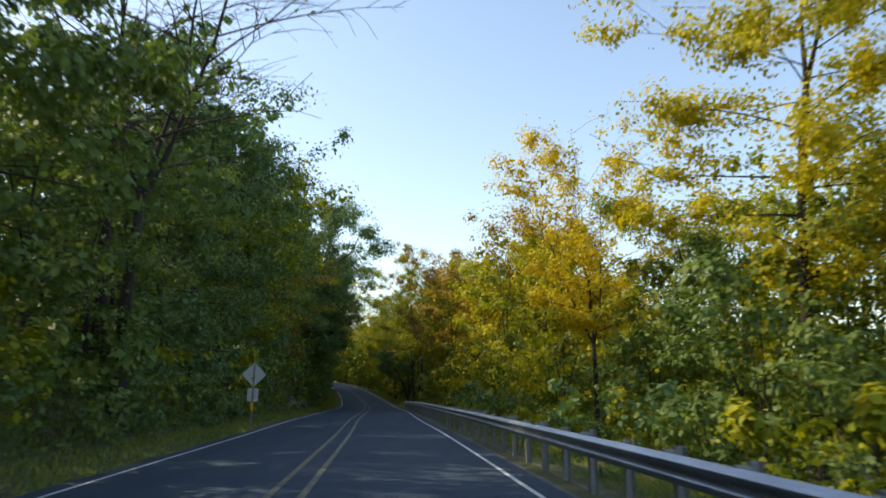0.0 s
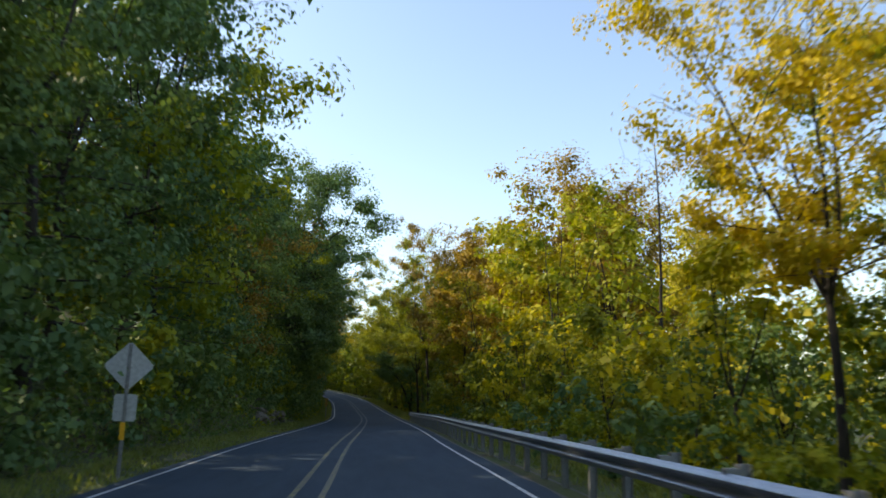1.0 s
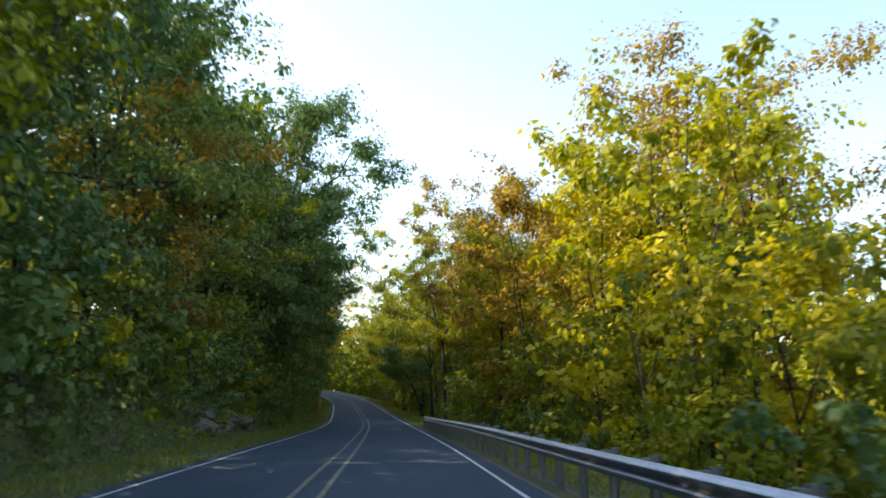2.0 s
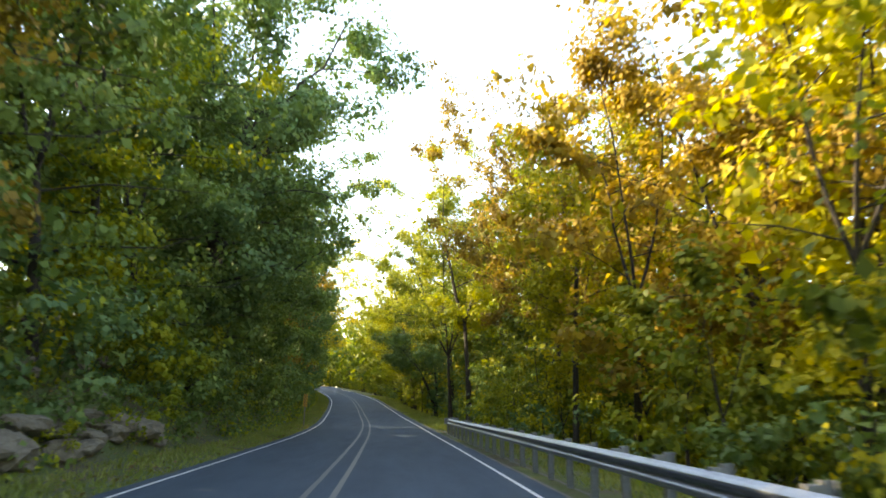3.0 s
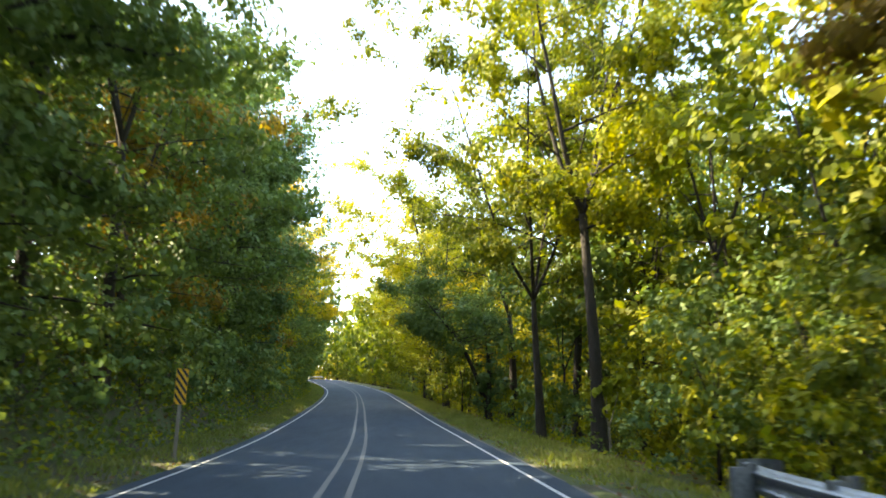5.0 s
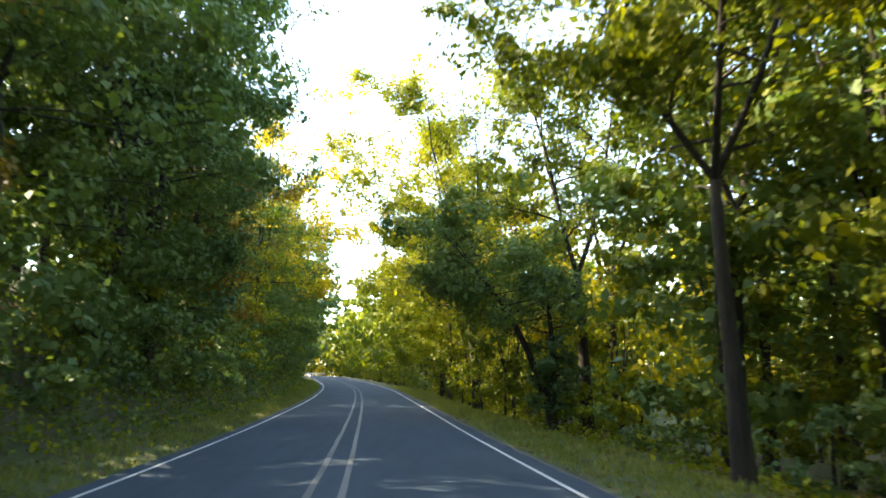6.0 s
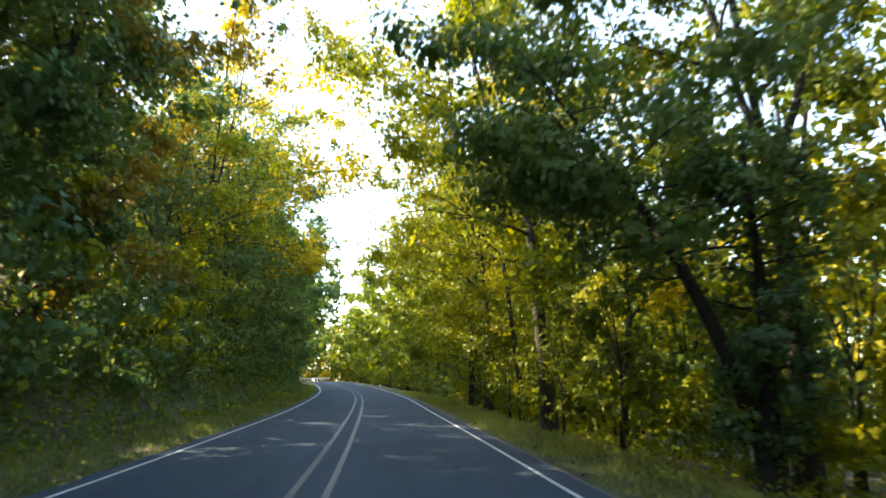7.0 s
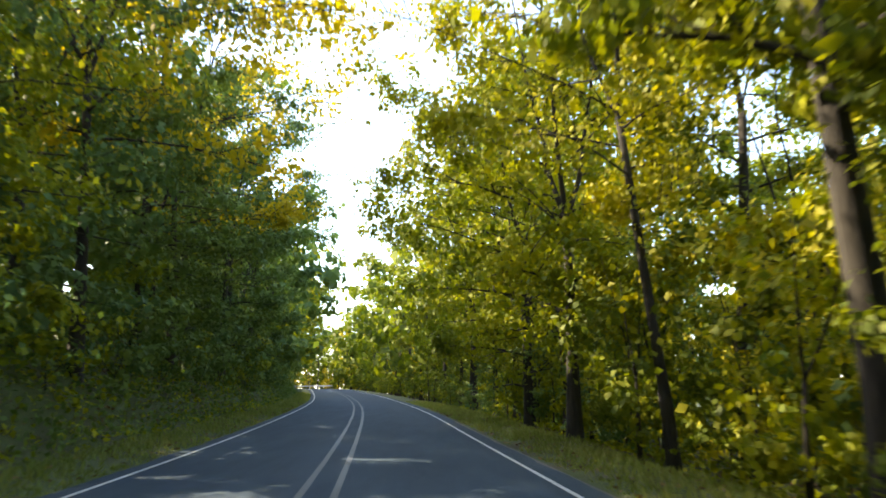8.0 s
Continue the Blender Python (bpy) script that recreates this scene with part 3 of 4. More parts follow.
def hillside_trees():
    low = dict(base=0.07, reach=3.8, limbs=24, subs=5, twigs=3, bias=(0.2, 0.0), rise=0.35, top=0.35, fine=False)
    tall = dict(base=0.2, reach=4.8, limbs=22, subs=5, twigs=3, bias=(0.45, 0.0), rise=0.45, top=0.5, fine=False)
    kinds, behind = [], []
    for seed, mat, shape, h, label in (
            (11, GREEN, low, 12.0, "dense green broadleaf tree with foliage down to the bank"),
            (12, DEEP, low, 13.0, "dark green broadleaf tree on the shaded bank"),
            (13, GREEN, low, 11.0, "green broadleaf tree with a few yellowing sprays"),
            (17, DEEP, low, 12.5, "spreading dark green tree above the bank"),
            (18, LIME, low, 12.0, "broadleaf tree on the bank turning yellow"),
            (19, RUST, low, 11.5, "broadleaf tree on the bank with reddish-brown leaves")):
        kinds.append(tree("broadleaf_tree", seed, mat, 10500, 0.168, label, group="trees on the bank", clump=0.55, height=h, girth=0.19, **shape))
    edge = []
    for seed, mat, h, label in ((71, DEEP, 16.5, "tall dense dark green tree at the road's edge"), (72, GREEN, 17.0, "tall dense green tree at the road's edge"), (73, LIME, 16.5, "tall tree at the road's edge turning yellow")):
        edge.append(tree("broadleaf_tree", seed, mat, 12500, 0.172, label, group="trees on the bank", clump=0.56, height=h, girth=0.2, base=0.07, reach=3.6, limbs=34, subs=5, twigs=3, bias=(0.2, 0), rise=0.35, top=0.66,
                         fine=False, spread=0.2))
    for seed, mat, h, label in ((14, DEEP, 16.0, "tall dark green tree on the wooded slope"), (15, GREEN, 17.0, "tall green tree on the wooded slope"),
                                (16, RUST, 16.0, "tall tree turning russet above the green wood")):
        behind.append(tree("broadleaf_tree", seed, mat, 4600, 0.42, label, group="trees on the bank", clump=0.62, height=h, girth=0.19, **tall))
    far = []
    for seed, mat, label in ((21, GREEN, "green tree at the edge of the wood"), (22, LIME, "yellowing tree at the edge of the wood"), (23, DEEP, "dark green tree at the edge of the wood")):
        far.append(tree("broadleaf_tree", seed, mat, 1300, 0.66, label, group="trees on the bank", clump=0.8, height=15.0, girth=0.2, base=0.06, reach=4.8, limbs=16, subs=4, twigs=3, bias=(0.3, 0),
                        rise=0.4, top=0.4, fine=False, wood=False))
    r = random.Random(5)
    stand = Stand()
    y = -9.0
    while y < 178:
        h = 0.74 if 21 < y < 36 else 0.96 if 138 < y < 168 else 1.12
        yellowing = r.random() < (0.12 if y > 132 else 0.06 if y > 52 else 0.12)
        if y > 38 and r.random() < (0.5 if 99 < y < 112 else 0.2 if 138 < y < 168 else 0.68) and not any(abs(y - q) < 2.3 for q in (63.0, 108.0, 134.0)):
            stand.place(edge[2 if yellowing else 1 if 56 < y < 84 else r.choice((0, 1, 1))], y, (-6.7 if y > 80 else -7.3) + r.uniform(-0.5, 0.4), r.uniform(-30, 30), r.uniform(0.88, 1.04))
            y += r.uniform(3.7, 4.9)
            continue
        if any(abs(y - q) < 2.3 for q in (63.0, 108.0, 134.0)):
            stand.place(kinds[5], y, -7.6, r.uniform(-30, 30), 0.95)
            y += 4.2
            continue
        stand.place(r.choice(kinds[4:5] if yellowing else (kinds[0], kinds[2], kinds[0], kinds[3]) if y < 60 else (kinds[0], kinds[2], kinds[0]) if y < 84 else (kinds[0], kinds[2], kinds[3], kinds[0])), y, -7.7 + r.uniform(-0.8, 0.4), r.uniform(-30, 30), r.uniform(0.88, 1.1) * h)
        y += r.uniform(3.7, 4.9)
    y = -7.0
    while y < 178:
        low_part = 14 < y < 37
        k = r.choice(behind[:2])
        chance = 0.85 if 58 < y < 86 else 1.0
        if r.random() < chance:
            stand.place(k, y, -12.5 + r.uniform(-1.5, 1.2), r.uniform(-30, 30), r.uniform(0.85, 1.05) * (0.5 if low_part else 0.74 if 96 < y < 117 else 0.9 if 117 < y < 130 else 0.66 if 138 < y < 170 else 1.0))
        y += r.uniform(4.6, 6.0)
    for k, y, d in ((behind[0], 126.5, -10.8), (edge[0], 133.5, -7.5), (edge[1], 121.5, -7.0), (edge[0], 126.8, -7.2), (edge[1], 130.6, -9.6)):
        stand.place(k, y, d, y * 31, 1.05)
    # two that reach far over the road
    put(tree("broadleaf_tree", 24, DEEP, 34000, 0.2, "tall dark green tree reaching out over the road", group="trees on the bank", height=20.0, girth=0.28, base=0.16, reach=4.3, limbs=52, subs=6, twigs=4,
             bias=(0.2, 0), lean=(0.13, 0), bend=0.015, rise=0.45, top=0.75, clump=0.66, leaders=5, fork=0.35, spread=0.24), 83.5, -6.6)
    put(tree("broadleaf_tree", 25, GREEN, 26000, 0.19, "leafy green tree reaching out over the road", group="trees on the bank", height=17.5, girth=0.25, base=0.14, reach=4.0, limbs=40, subs=5,
             bias=(0.6, 0), lean=(0.08, 0), bend=0.015, rise=0.4, top=0.7, clump=0.62, leaders=4, fork=0.4, spread=0.25), 95.0, -6.8)
    # bare crowns above the leaves
    for y, d, h, seed, turn in ((25.4, -6.6, 16.5, 26, 20), (29.5, -8.6, 15.0, 27, 80)):
        put(tree("bare_tree", seed, DEEP, 120, 0.2, "leafless grey tree rising above the green wood", "tree", "trees on the bank", height=h * 1.1, girth=0.25, base=0.42, reach=5.2, limbs=34, subs=10, bias=(0.35, 0),
                 rise=1.0, top=0.55, bend=0.05, clump=0.4, sparse=0.1), y, d, turn)
    # sunlit thin crowns beyond the dense ones
    for y, d, h, seed in ((149.0, -6.4, 19.5, 29), (160.0, -7.0, 19.0, 30)):
        put(tree("broadleaf_tree", seed, GOLD, 10000, 0.19, "thin golden tree rising above its green neighbours", group="trees on the bank", height=h, girth=0.17, base=0.3, reach=6.0, limbs=30, subs=6,
                 rise=0.6, bias=(0.7, 0), clump=0.6), y, d)
    back = []
    y = -4.0
    while y < 190:
        low_part = 8 < y < 40
        far_size = 0.72 if 136 < y < 168 else 1.0
        # thinner stretches let more sun through
        thin = 0.85 if 56 < y < 86 else 0.7 if 20 < y < 46 else 0.6 if 132 < y < 150 or 96 < y < 120 else 0.8 if 120 < y < 132 else 1.0
        if r.random() < 0.8 * thin:
            back.append((r.choice(far), y, -20.5 + r.uniform(-2, 2), r.uniform(-40, 40), r.uniform(0.75, 0.95) * far_size))
        # unseen row, added to shade the road and the trees across it
        if r.random() < 0.75 * thin:
            back.append((r.choice(far), y + 4, -27 + r.uniform(-2, 2), r.uniform(-40, 40), r.uniform(0.75, 0.9) * far_size))
        if not low_part and r.random() < thin:
            back.append((r.choice(far), y + 3, -16 + r.uniform(-1.5, 1.5), r.uniform(-40, 40), r.uniform(0.8, 1.0)))
        y += r.uniform(6.5, 8)
    y = 34.0
    while y < 196:
        back.append((r.choice((far[0], far[2])), y, -35 + r.uniform(-2.5, 2.5), r.uniform(-40, 40), r.uniform(0.45, 0.62)))
        y += r.uniform(5, 6.5)
    y = 182.0
    while y < 350:
        for d in (-8.0, -14.0):
            back.append((r.choice(far), y, d + r.uniform(-1.5, 1.5), r.uniform(-40, 40), r.uniform(0.85, 1.15)))
        y += r.uniform(6, 7.5)
    joined_woods("hillside_woods", "green wood up the slope and beyond the bend, with an unseen shading row", back)
    stand.close(kinds + behind + far + edge)


def bank_bushes():
    kinds = []
    for seed, mat, label in ((31, GREEN, "low leafy green bush beside the road"), (32, LIME, "low yellow-green bush beside the road"), (33, DEEP, "low dark green bush beside the road"),
                             (34, RUST, "low bush turning brown beside the road")):
        kinds.append(tree("bush", seed, mat, 520, 0.215, label, "bush", "bushes beside the road", clump=0.3, height=2.4, girth=0.03, base=0.04, reach=1.35, limbs=10, subs=3, twigs=4, rise=0.8, top=0.5, bend=0.08, fine=False, wood=False, leaders=3, fork=0.15, spread=0.5))
    r = random.Random(8)
    stand = Stand()

    def place(i, *a, **kw):
        stand.place(kinds[i], *a, **kw)

    y = 6.0
    while y < 228:
        rocky = 63 < y < 74
        if not rocky or r.random() < 0.4:
            place(r.choice((0, 0, 1, 2)), y, -6.0 - r.uniform(0, 0.7), r.uniform(0, 360), r.uniform(0.62, 1.05), sink=0.15)
        if r.random() < 0.6:
            place(r.choice((0, 1, 2)), y + 0.8, -7.2 - r.uniform(0, 0.6), r.uniform(0, 360), r.uniform(0.9, 1.3), sink=0.15)
        y += r.uniform(1.5, 2.3)
    # sprays hanging over the rock ledge, and growth between the stones
    y = 63.0
    while y < 90:
        place(r.choice((0, 0, 1, 2)), y, -6.75 - r.uniform(0, 0.5), r.uniform(0, 360), r.uniform(0.8, 1.15), sink=0.2)
        place(r.choice((0, 1, 0)), y + 0.6, -5.5 - r.uniform(0, 0.5), r.uniform(0, 360), r.uniform(0.24, 0.4) if y < 74 else r.uniform(0.45, 0.75), sink=0.1)
        y += r.uniform(1.3, 2.0)
    # the downhill side
    y = 6.0
    while y < 200:
        d0 = 5.9 if y < 96 else 6.8
        if y > 14:
            # only yellow-green bushes from 120 to 150: leaf colour stands in for sunlight
            place(1 if 120 < y < 150 else r.choice((0, 1, 2)), y, d0 + r.uniform(0, 1.0), r.uniform(0, 360), r.uniform(0.4, 0.72), sink=0.1)
        place(r.choice((0, 1, 1)), y, 8.4 + r.uniform(0, 2.0), r.uniform(0, 360), r.uniform(0.6, 1.1), sink=0.1)
        if r.random() < 0.4:
            place(r.choice((0, 1, 1)), y, 12.5 + r.uniform(0, 4.0), r.uniform(0, 360), r.uniform(0.9, 1.5), sink=0.1)
        y += r.uniform(3.0, 4.4)
    place(1, 108.0, 7.9, 30, 0.8)
    place(1, 99.5, 7.6, 70, 0.75)
    stand.close(kinds)


hillside_trees()
bank_bushes()


# ---- woods on the downhill side ----
def downhill_trees():
    # single trees that stand out
    def single(y, d, seed, mat, leaves, leaf, label, turn=0.0, **kw):
        return put(tree("broadleaf_tree", seed, mat, int(leaves * 1.8), leaf * 0.76, label, group="trees below the road", **kw), y, d, turn)

    single(22.1, 13.4, 101, LEMON, 15000, 0.19, "tall slender tree with golden leaves and bare lower limbs", height=19.5, girth=0.2, base=0.38, reach=4.8, limbs=26, subs=6, bias=(-0.2, 0.1), rise=0.5, clump=0.58, leaders=2, fork=0.7, spread=0.15)
    single(33.7, 10.0, 102, GOLD, 10500, 0.16, "young forked tree with thin golden leaves", height=13.0, girth=0.14, base=0.42, reach=3.3, limbs=28, subs=5, rise=1.1, top=0.7, clump=0.45, sparse=0.85, leaders=4, fork=0.4, spread=0.24)
    single(38.0, 16.4, 103, LIME, 6000, 0.2, "yellow-green stem leaning out from a shared foot", height=13.5, girth=0.17, base=0.35, reach=3.8, limbs=20, subs=5, lean=(-0.16, 0), rise=0.6, clump=0.58, leaders=2)
    single(38.3, 17.3, 121, LEMON, 6000, 0.2, "golden stem leaning out from a shared foot", height=14.0, girth=0.17, base=0.35, reach=4.0, limbs=20, subs=5, lean=(0.18, 0), rise=0.6, clump=0.58, leaders=2)
    single(28.5, 18.0, 104, LIME, 6000, 0.22, "broad yellow-green tree below the road", height=13.5, girth=0.18, base=0.2, reach=4.6, limbs=22, subs=5, rise=0.5, clump=0.6)
    single(48.0, 11.4, 105, LEMON, 60, 0.16, "nearly bare sapling with a thin straight stem", height=14.0, girth=0.12, base=0.3, reach=1.9, limbs=16, subs=4, rise=0.9, top=0.25, bend=0.012, clump=0.3, sparse=0.08, leaders=1)
    single(52.0, 15.0, 106, LEMON, 11000, 0.19, "narrow bright yellow tree below the road", height=12.4, girth=0.12, base=0.1, reach=2.0, limbs=28, subs=5, rise=0.7, top=0.4, clump=0.6, leaders=1)
    single(68.5, 15.9, 107, RUST, 17000, 0.25, "round russet-brown tree below the road", height=20.5, girth=0.24, base=0.14, reach=5.6, limbs=44, subs=5, rise=0.4, top=0.62, clump=0.85)
    single(84.3, 13.5, 108, LIME, 9000, 0.25, "green tree with a russet top", height=18.2, girth=0.22, base=0.2, reach=4.6, limbs=30, subs=5, rise=0.4, top=0.6, clump=0.75)
    single(72.6, 10.7, 109, RUST, 10500, 0.2, "amber-gold tree with a dark forked trunk", height=14.6, girth=0.17, base=0.3, reach=3.7, limbs=26, subs=5, rise=0.6, clump=0.56, leaders=3, fork=0.4)
    single(78.2, 7.0, 122, LEMON, 6000, 0.2, "golden tree with a smooth grey trunk", height=12.4, girth=0.12, base=0.3, reach=2.7, limbs=26, subs=5, bias=(0.35, 0), lean=(0.05, 0), bend=0.015, rise=0.7, clump=0.52, leaders=2, fork=0.6)
    single(86.0, 8.7, 110, RUST, 8000, 0.2, "amber tree with a thin slanting trunk", height=15.5, girth=0.11, base=0.36, reach=4.2, limbs=26, subs=5, bias=(-0.35, 0), lean=(0.02, 0), rise=0.8, clump=0.54, leaders=2)
    single(92.9, 9.8, 118, RUST, 15000, 0.2, "vase-shaped brown-gold tree with fanned dark limbs", height=17.5, girth=0.19, base=0.36, reach=5.2, limbs=36, subs=5, bias=(-0.45, 0), rise=1.0, top=0.7, clump=0.54, leaders=5, fork=0.36, spread=0.34, sparse=0.9)
    single(111.8, 6.3, 111, OLIVE, 13500, 0.2, "tall lime-green tree with dark forking limbs", height=18.0, girth=0.165, base=0.32, reach=4.3, limbs=34, subs=5, bias=(-0.35, 0), lean=(-0.09, 0), rise=0.8, clump=0.52, leaders=4, fork=0.3, spread=0.34)
    single(107.2, 7.0, 112, LIME, 15000, 0.2, "tall yellow-green tree with a dark trunk", height=19.5, girth=0.22, base=0.36, reach=4.0, limbs=30, subs=5, rise=0.8, clump=0.57, leaders=4, fork=0.42, spread=0.3)
    single(118.5, 9.4, 119, OLIVE, 11000, 0.22, "spreading yellow-green tree with a dark trunk", height=17.0, girth=0.22, base=0.3, reach=4.3, limbs=22, subs=5, rise=0.6, clump=0.58)
    single(127.4, 6.9, 123, DEEP, 2600, 0.17, "short trunk thickly wrapped in dark ivy", height=6.2, girth=0.2, base=0.03, reach=0.75, limbs=26, subs=3, rise=0.4, top=0.8, clump=0.3, leaders=1)
    single(127.6, 7.0, 113, GREEN, 7500, 0.2, "dark tree leaning far out over the verge", height=7.8, girth=0.17, base=0.48, reach=3.0, limbs=28, subs=5, bias=(0.2, 0), lean=(-0.42, -0.03), rise=0.5, clump=0.55, leaders=2, fork=0.6, spread=0.4)
    single(129.9, 8.8, 114, OLIVE, 7500, 0.21, "upright ivied tree with yellow-green leaves", height=17.0, girth=0.26, base=0.48, reach=4.2, limbs=22, subs=5, rise=0.6, bias=(-0.15, 0), clump=0.58)
    single(134.7, 6.85, 115, GOLD, 1100, 0.17, "thin crooked tree with few yellow leaves", height=9.0, girth=0.1, base=0.4, reach=2.4, limbs=14, subs=6, rise=1.0, bend=0.05, clump=0.4, sparse=0.4, leaders=2, fork=0.4, spread=0.5)
    single(138.3, 5.8, 116, LIME, 14000, 0.22, "tall yellow-green tree with a thick dark trunk leaning towards the road", height=17.5, girth=0.235, base=0.26, reach=4.3, limbs=38, subs=6, bias=(-0.3, -0.2), lean=(-0.12, 0), bend=0.012, rise=0.5, clump=0.57, leaders=3, fork=0.45)
    single(150.3, 9.8, 124, OLIVE, 9000, 0.22, "yellow-green tree with a dark straight trunk", height=17.0, girth=0.2, base=0.35, reach=4.2, limbs=22, subs=5, rise=0.6, clump=0.58, leaders=2, fork=0.6)
    single(152.2, 6.0, 117, LIME, 9000, 0.22, "yellow-green tree with a dark trunk by the verge", height=16.5, girth=0.2, base=0.2, reach=3.9, limbs=30, subs=5, bias=(-0.15, -0.1), bend=0.01, rise=0.6, clump=0.57, leaders=3, fork=0.45)
    single(146.5, 6.6, 125, LEMON, 8000, 0.2, "thin tree with sparse yellow leaves leaning over the road", height=16.0, girth=0.13, base=0.35, reach=5.4, limbs=28, subs=6, bias=(-0.7, 0), lean=(-0.2, 0), rise=0.6, clump=0.68, sparse=0.9, leaders=2, fork=0.5)
    single(160.5, 6.4, 126, LIME, 7500, 0.23, "leafy yellow-green tree at the edge of the road", height=15.0, girth=0.2, base=0.1, reach=4.2, limbs=30, subs=5, bias=(-0.2, 0), rise=0.5, clump=0.58, leaders=2, fork=0.5)
    # the wood behind
    kinds, low, far = [], [], []
    for seed, mat, label in ((41, LEMON, "golden autumn tree below the road"), (42, LIME, "yellow-green tree below the road"), (43, RUST, "russet autumn tree below the road"),
                             (44, LIME, "tall tree turning yellow below the road"), (45, GREEN, "green tree below the road"), (46, OLIVE, "olive-green tree below the road")):
        kinds.append(tree("broadleaf_tree", seed, mat, 3100, 0.295, label, group="trees below the road", clump=0.58, height=16.0, girth=0.18, base=0.22, reach=4.3, limbs=22, subs=5, twigs=3, rise=0.5, top=0.5, fine=False))
    for seed, mat, label in ((51, LIME, "small yellow-green tree below the road"), (52, LEMON, "small golden-leaved tree below the road"), (54, OLIVE, "small olive-green tree below the road"), (53, GREEN, "small green tree below the road")):
        low.append(tree("broadleaf_tree", seed, mat, 1600, 0.245, label, group="trees below the road", clump=0.46, height=7.0, girth=0.09, base=0.1, reach=2.6, limbs=18, subs=4, twigs=3, rise=0.5, top=0.45, fine=False, wood=False))
    for seed, mat, label in ((61, LIME, "yellow-green tree at the bend"), (62, GOLD, "golden tree at the bend"), (63, DEEP, "dark green tree further down the slope"), (64, OLIVE, "olive-green tree further down the slope")):
        far.append(tree("broadleaf_tree", seed, mat, 440, 0.84, label, group="trees below the road", clump=0.8, height=15.0, girth=0.2, base=0.1, reach=4.6, limbs=16, subs=4, twigs=3, rise=0.45, top=0.45, fine=False, wood=False))
    r = random.Random(15)
    stand = Stand()
    place = stand.place
    # an opening with low growth
    y = 38.0
    while y < 59:
        for d in (8.8, 13.0, 19.0, 27.0):
            place(r.choice(low), y + r.uniform(-1, 1), d + r.uniform(-1.3, 1.3), r.uniform(0, 360), r.uniform(0.6, 0.85) * (1 + 0.014 * d))
        y += 3.1
    # small trees under the tall ones
    y = 12.0
    while y < 205:
        if not 38 < y < 59 and not 123 < y < 134:
            if y > 38 or r.random() < 0.5:
                place(r.choice(low) if y > 38 else low[3], y, r.uniform(9.5, 13), r.uniform(0, 360), r.uniform(0.6, 1.0))
            if r.random() < 0.65:
                place(r.choice(low), y + 1.5, r.uniform(14, 20), r.uniform(0, 360), r.uniform(0.8, 1.15))
        y += r.uniform(4.0, 5.4)
    # leafy young growth along the wood's edge
    y = 56.0
    while y < 178:
        near = 6.9 if y < 96 else 7.1
        for d in (near, near + 1.9):
            if r.random() < (0.5 if 97 < y < 118 else 0.12 if 117 < y < 135 else 0.85):
                place(r.choice((low[2], low[0], low[1], low[2]) if y < 96 else (low[2], low[0], low[2], low[3])), y + r.uniform(-0.8, 0.8), d + r.uniform(0, 0.9), r.uniform(0, 360), r.uniform(0.45, 0.8))
        y += r.uniform(3.0, 4.0)
    # golden middle growth, lower towards the road
    for y, d, k in ((59, 10.0, 1), (62, 13.0, 3), (66, 9.3, 0), (65, 12.5, 0), (76, 13.5, 0), (73, 7.4, 2), (82, 10.5, 0), (80, 15.0, 2), (74, 17, 0)):
        place(kinds[k], y, d, r.uniform(0, 360), (9.3 + 0.5 * d) / 16.6)
    for y, d, k, s in ((75, 21, 2, 0.95), (80, 23, 2, 0.95), (70.5, 12.4, 0, 1.02), (72.5, 15.0, 2, 1.1), (77.5, 17.5, 2, 1.08)):
        place(kinds[k], y, d, 130 * y, s)
    for y, d, k, s in ((27, 13.5, 4, 0.62), (31.5, 13.0, 5, 0.6), (24, 17.5, 4, 0.75), (35.5, 14.5, 4, 0.55), (20, 16.0, 5, 0.7)):
        place(kinds[k], y, d, 40 * y, s)
    for y, d, k, s in ((116, 11.5, 4, 0.95), (121, 13.5, 5, 1.0), (125.5, 16.5, 4, 1.05), (119, 16.5, 4, 1.0), (113.5, 14.5, 5, 0.95), (122.5, 11.2, 4, 1.0), (145.0, 14.0, 5, 0.8), (149.5, 11.4, 5, 0.75), (158.0, 16.0, 3, 0.8), (101, 13.5, 5, 0.95), (105, 16, 4, 1.0)):
        place(kinds[k], y, d, 50 * y, s)
    for y, d, k, s in ((132.5, 6.1, 2, 0.72), (136.2, 5.7, 2, 0.5), (141.0, 6.3, 0, 0.65), (147.5, 6.2, 2, 0.7), (117.6, 8.6, 3, 1.1)):
        place(low[k], y, d, 70 * y, s)
    # young growth behind the leaning trees, its yellow leaves chosen to look sunlit
    for y, d, k, s in ((131.0, 10.5, 1, 1.0), (134.5, 12.5, 1, 1.1), (138.0, 10.0, 1, 0.95), (141.5, 13.0, 0, 1.1), (144.0, 9.0, 1, 0.9), (147.5, 8.4, 1, 0.85), (128.5, 13.5, 1, 1.1), (151.0, 8.0, 0, 0.8)):
        place(low[k], y, d, 90 * y, s)
    y = 14.0
    while y < 34:
        place(kinds[1], y, 21 + r.uniform(-2, 2), r.uniform(0, 360), r.uniform(0.75, 0.95))
        place(kinds[3], y + 2, 30 + r.uniform(-2, 2), r.uniform(0, 360), r.uniform(0.75, 0.95))
        y += 6.0
    y = 83.0
